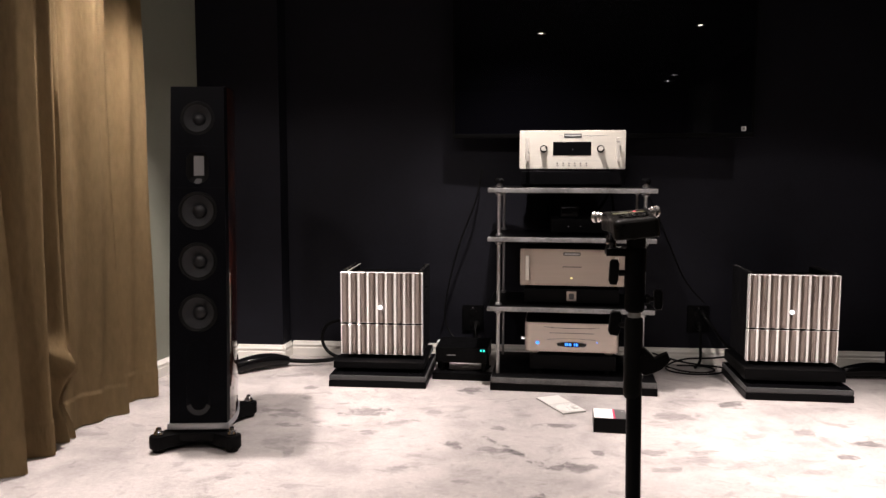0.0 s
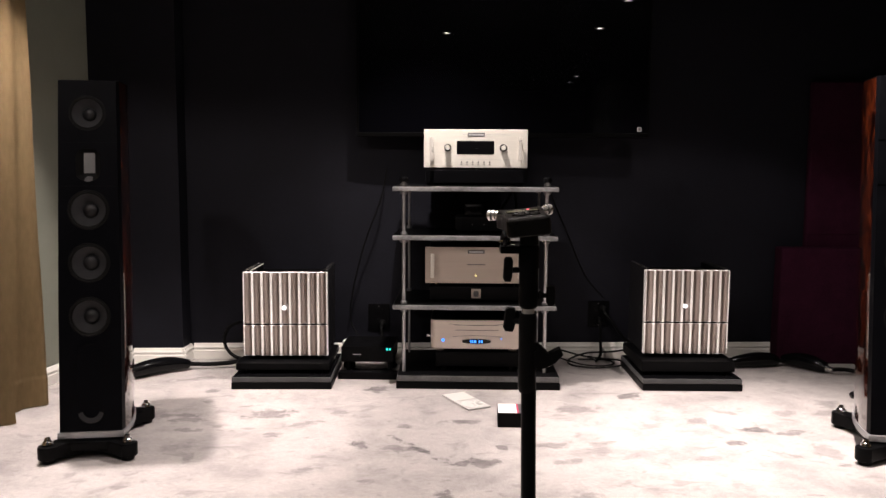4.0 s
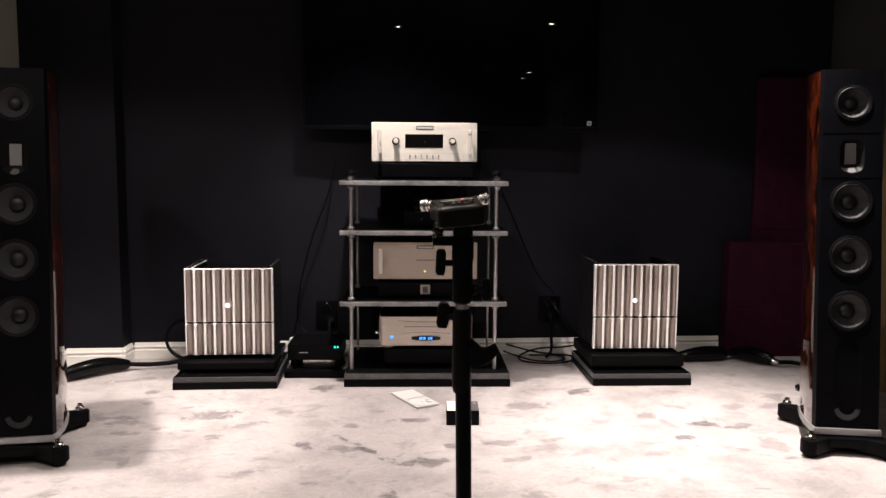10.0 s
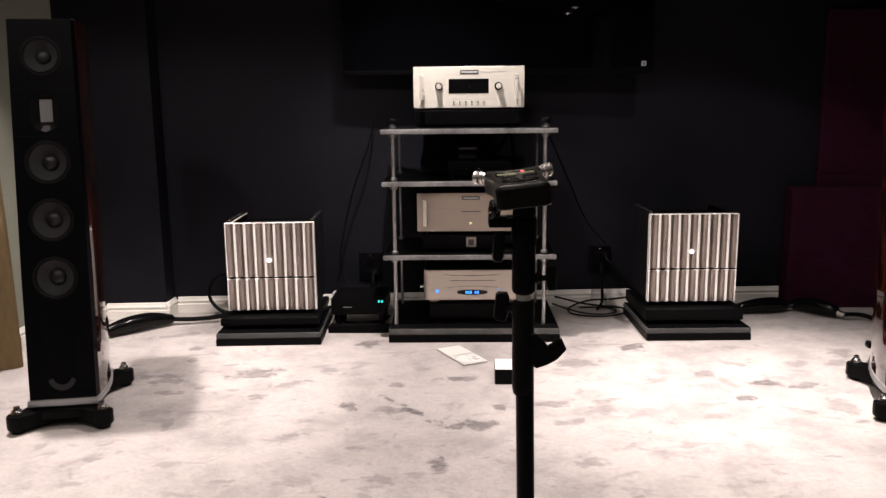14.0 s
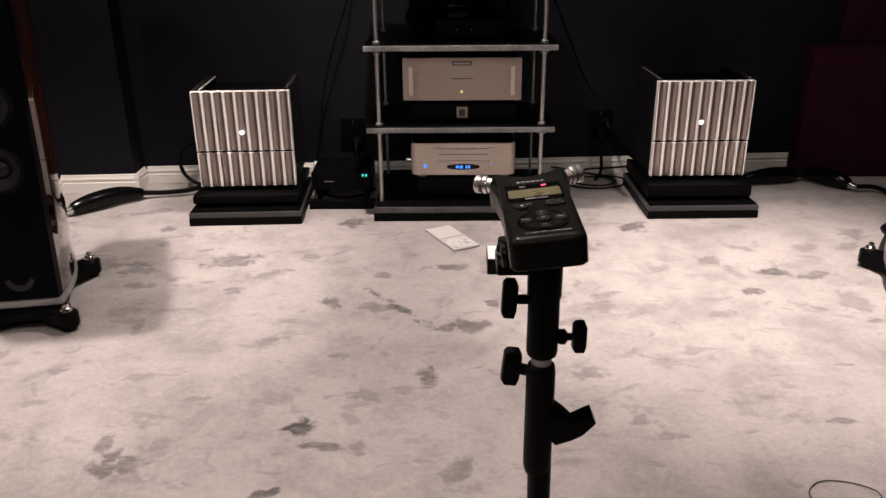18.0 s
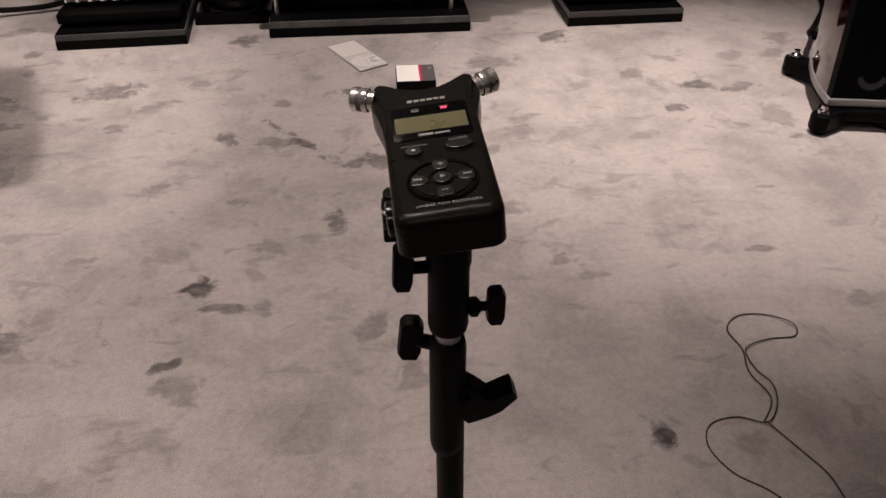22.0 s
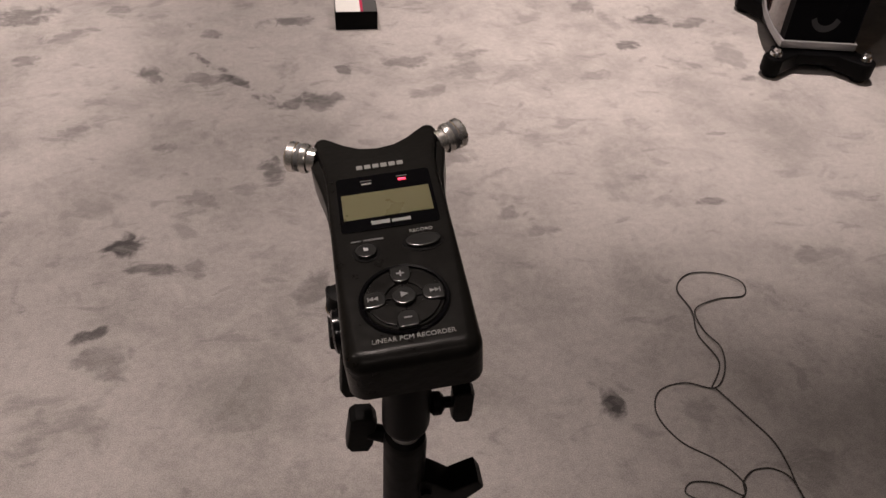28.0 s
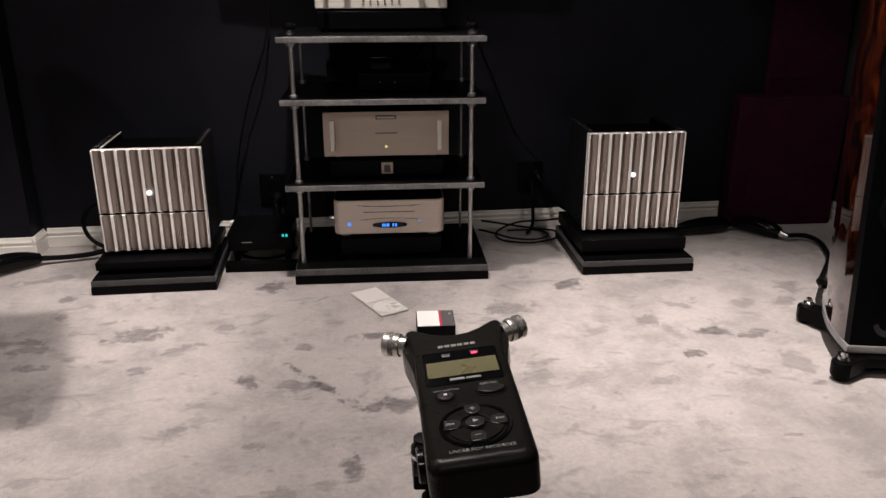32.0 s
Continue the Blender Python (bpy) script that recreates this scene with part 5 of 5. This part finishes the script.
flex("power_cable", [(-1.05, 0.43, 0.2), (-1.15, 0.45, 0.215), (-1.235, 0.46, 0.19), (-1.27, 0.46, 0.13), (-1.25, 0.45, 0.065), (-1.18, 0.42, 0.03), (-1.06, 0.4, 0.03)], 0.009, "black power cable looping behind the amplifier")
cable_pod("speaker_cable_box", [(1.735, 0.355, 0.03), (1.695, 0.4, 0.042), (1.64, 0.465, 0.045), (1.59, 0.525, 0.03)], "glossy black tapered network box on a speaker cable")
cable_pod("speaker_cable_box", [(1.55, 0.5, 0.025), (1.5, 0.48, 0.04), (1.4, 0.46, 0.042), (1.3, 0.45, 0.03)], "glossy black network box beside the amplifier platform")
flex("speaker_cable", [(1.31, 0.45, 0.03), (1.24, 0.47, 0.06), (1.15, 0.5, 0.1), (1.1, 0.49, 0.16)], 0.011, "thick black speaker cable behind the amplifier")
flex("speaker_cable", [(1.76, 0.325, 0.03), (1.835, 0.335, 0.025), (1.868, 0.28, 0.02), (1.85, 0.19, 0.018), (1.79, 0.05, 0.025), (1.69, -0.1, 0.035), (1.585, -0.255, 0.065), (1.535, -0.33, 0.09), (1.52, -0.355, 0.097)], 0.0105, "thick black speaker cable curving across the carpet to the loudspeaker")
tagged(finish("cable_plug", join(rod((1.523, -0.35, 0.095), (1.496, -0.41, 0.11), 0.0135, 0.015, 18), rod((1.496, -0.41, 0.11), (1.478, -0.452, 0.118), 0.015, 0.008, 18)), M_BLACK, None, "black tapered plug at the end of the speaker cable"), category="plug")
flex("power_cable", [(0.42, 0.46, 0.09), (0.5, 0.55, 0.05), (0.58, 0.6, 0.02), (0.68, 0.56, 0.015), (0.76, 0.5, 0.02), (0.74, 0.42, 0.014), (0.62, 0.37, 0.014), (0.5, 0.42, 0.014), (0.5, 0.52, 0.02), (0.6, 0.58, 0.04), (0.72, 0.57, 0.05), (0.8, 0.5, 0.08)], 0.0045, "black power cable coiled on the carpet beside the rack")
flex("power_cable", [(0.4, 0.4, 0.07), (0.47, 0.47, 0.03), (0.56, 0.44, 0.012), (0.66, 0.42, 0.012), (0.72, 0.47, 0.014), (0.68, 0.54, 0.014), (0.55, 0.55, 0.012)], 0.004, "black cable coiled on the carpet beside the rack")


def socket(x, zc):
    m = pose(x, wall_y(x), zc, 0, 0, math.degrees(A_WALL))
    s = root("wall_socket", m, "black double wall socket on the front wall", "socket", "wall sockets")
    part("plate", block(-0.056, 0.056, -0.008, -0.0005, -0.07, 0.07, 0.003), M_BLACK, s)
    for dz in (-0.03, 0.03):
        part("outlet", lathe([(0.02, 0), (0.02, 0.004), (0.017, 0.005), (0, 0.0045)], 24, pose(0, -0.007, dz, 90)), M_BLACK, s)
        part("screw", lathe([(0.003, 0), (0.003, 0.0015), (0, 0.002)], 10, pose(0, -0.008, dz * 1.9, 90)), M_CHROME, s)


socket(-0.49, 0.22)
socket(0.665, 0.235)


def plug(x, zc, pts, label):
    y = wall_y(x) - 0.012
    p = root("power_plug", pose(x, y, zc), label, "plug", "power plugs")
    part("shell", lathe([(0.016, 0), (0.019, 0.004), (0.019, 0.035), (0.014, 0.048), (0.009, 0.055)], 20, pose(0, 0, 0, 90)), M_RUBBER, p)
    part("cord", tube([(0, -0.05, 0), (0, -0.085, -0.01)] + pts, 0.0075, 8, 8), M_RUBBER, p, "black power cord")


plug(-0.47, 0.19, [(0.005, -0.1, -0.06), (-0.02, -0.11, -0.14), (-0.03, -0.12, -0.165)], "black plug and cord in the wall socket")
plug(0.66, 0.205, [(0.0, -0.1, -0.08), (0.0, -0.11, -0.16), (-0.03, -0.14, -0.19)], "black plug and cord in the wall socket")
plug(0.685, 0.265, [(0.04, -0.1, -0.06), (0.1, -0.1, -0.14), (0.16, -0.1, -0.17)], "black plug and cord in the wall socket")


def conditioner():
    c = root("power_conditioner", pose(-0.5, 0.17, 0), "black power conditioner with a small teal lit display", "power conditioner")
    part("case", block(-0.13, 0.12, 0.02, 0.26, 0.075, 0.15, 0.004), M_BLACK, c)
    part("front_bar", block(-0.14, 0.143, -0.02, 0.03, 0.0, 0.034, 0.003), M_BLACK, c)
    for x in (-0.1, 0.1):
        for y in (0.045, 0.22):
            part("foot", rod((x, y, 0.0), (x, y, 0.076), 0.012), M_RUBBER, c)
    for x in (0.085, 0.099):
        part("digit", block(x, x + 0.008, 0.019, 0.022, 0.132, 0.143, 0), M_LEDG, c)
    part("name_bar", block(-0.075, -0.035, 0.019, 0.022, 0.11, 0.113, 0), M_INK, c)


conditioner()
wp = root("white_plug", pose(-0.625, 0.36, 0.0), "white plastic mains plug lying behind the platform", "plug")
part("shell", block(-0.025, 0.03, 0, 0.05, 0.095, 0.14, 0.006), M_WHITE, wp)
part("stand_block", block(-0.02, 0.025, 0.01, 0.05, 0.0, 0.095, 0.003), M_BLACK, wp)
flex("power_cable", [(-0.63, 0.36, 0.02), (-0.58, 0.3, 0.012), (-0.5, 0.28, 0.01), (-0.42, 0.31, 0.012), (-0.38, 0.37, 0.02)], 0.006, "black cable looping on the carpet behind the conditioner")
flex("hanging_cable", [(-0.44, 0.52, 1.0), (-0.47, 0.50, 0.84), (-0.55, 0.49, 0.62), (-0.61, 0.48, 0.38), (-0.62, 0.47, 0.22), (-0.57, 0.44, 0.14)], 0.004, "thin black cable hanging down the front wall")
flex("hanging_cable", [(0.36, 0.58, 0.95), (0.47, 0.58, 0.7), (0.58, 0.58, 0.45), (0.68, 0.57, 0.33)], 0.004, "thin black cable hanging behind the rack")
for pts in ([(-0.12, 0.42, 0.78), (-0.08, 0.43, 0.86), (-0.04, 0.44, 0.8), (0.02, 0.45, 0.74)], [(0.1, 0.43, 0.75), (0.16, 0.44, 0.83), (0.2, 0.45, 0.88), (0.22, 0.47, 0.7)]):
    flex("signal_cable", pts, 0.007, "black signal cable behind the components")


# ---- maroon covered panels in the corner ----
def panel(x0, x1, y0, y1, z0, z1, label):
    p = root("fabric_panel", pose(0, 0, 0), label, "panel", "maroon fabric panels")
    rnd = random.Random(5)
    bm = block(x0, x1, y0, y1, z0, z1, 0.012, 3)
    bmesh.ops.subdivide_edges(bm, edges=[e for e in bm.edges if e.calc_length() > 0.08], cuts=8, use_grid_fill=True)
    for v in bm.verts:
        if z0 + 0.02 < v.co.z < z1 - 0.02:
            v.co.y += 0.006 * math.sin(11 * v.co.x + 3) * math.sin(7 * v.co.z + 1)
    part("cover", bm, M_RED, p)
    part("hem", block(x0 + 0.01, x1 - 0.01, y0 - 0.002, y0 + 0.006, (z0 + z1) * 0.5 - 0.06, (z0 + z1) * 0.5 - 0.055, 0.001), M_RED, p)


panel(1.575, 2.08, 0.56, 0.66, 0.0, 0.6, "low maroon cloth-covered acoustic panel standing by the wall")
panel(1.735, 2.1, 0.665, 0.705, 0.0, 1.45, "tall maroon cloth-covered acoustic panel leaning in the corner")
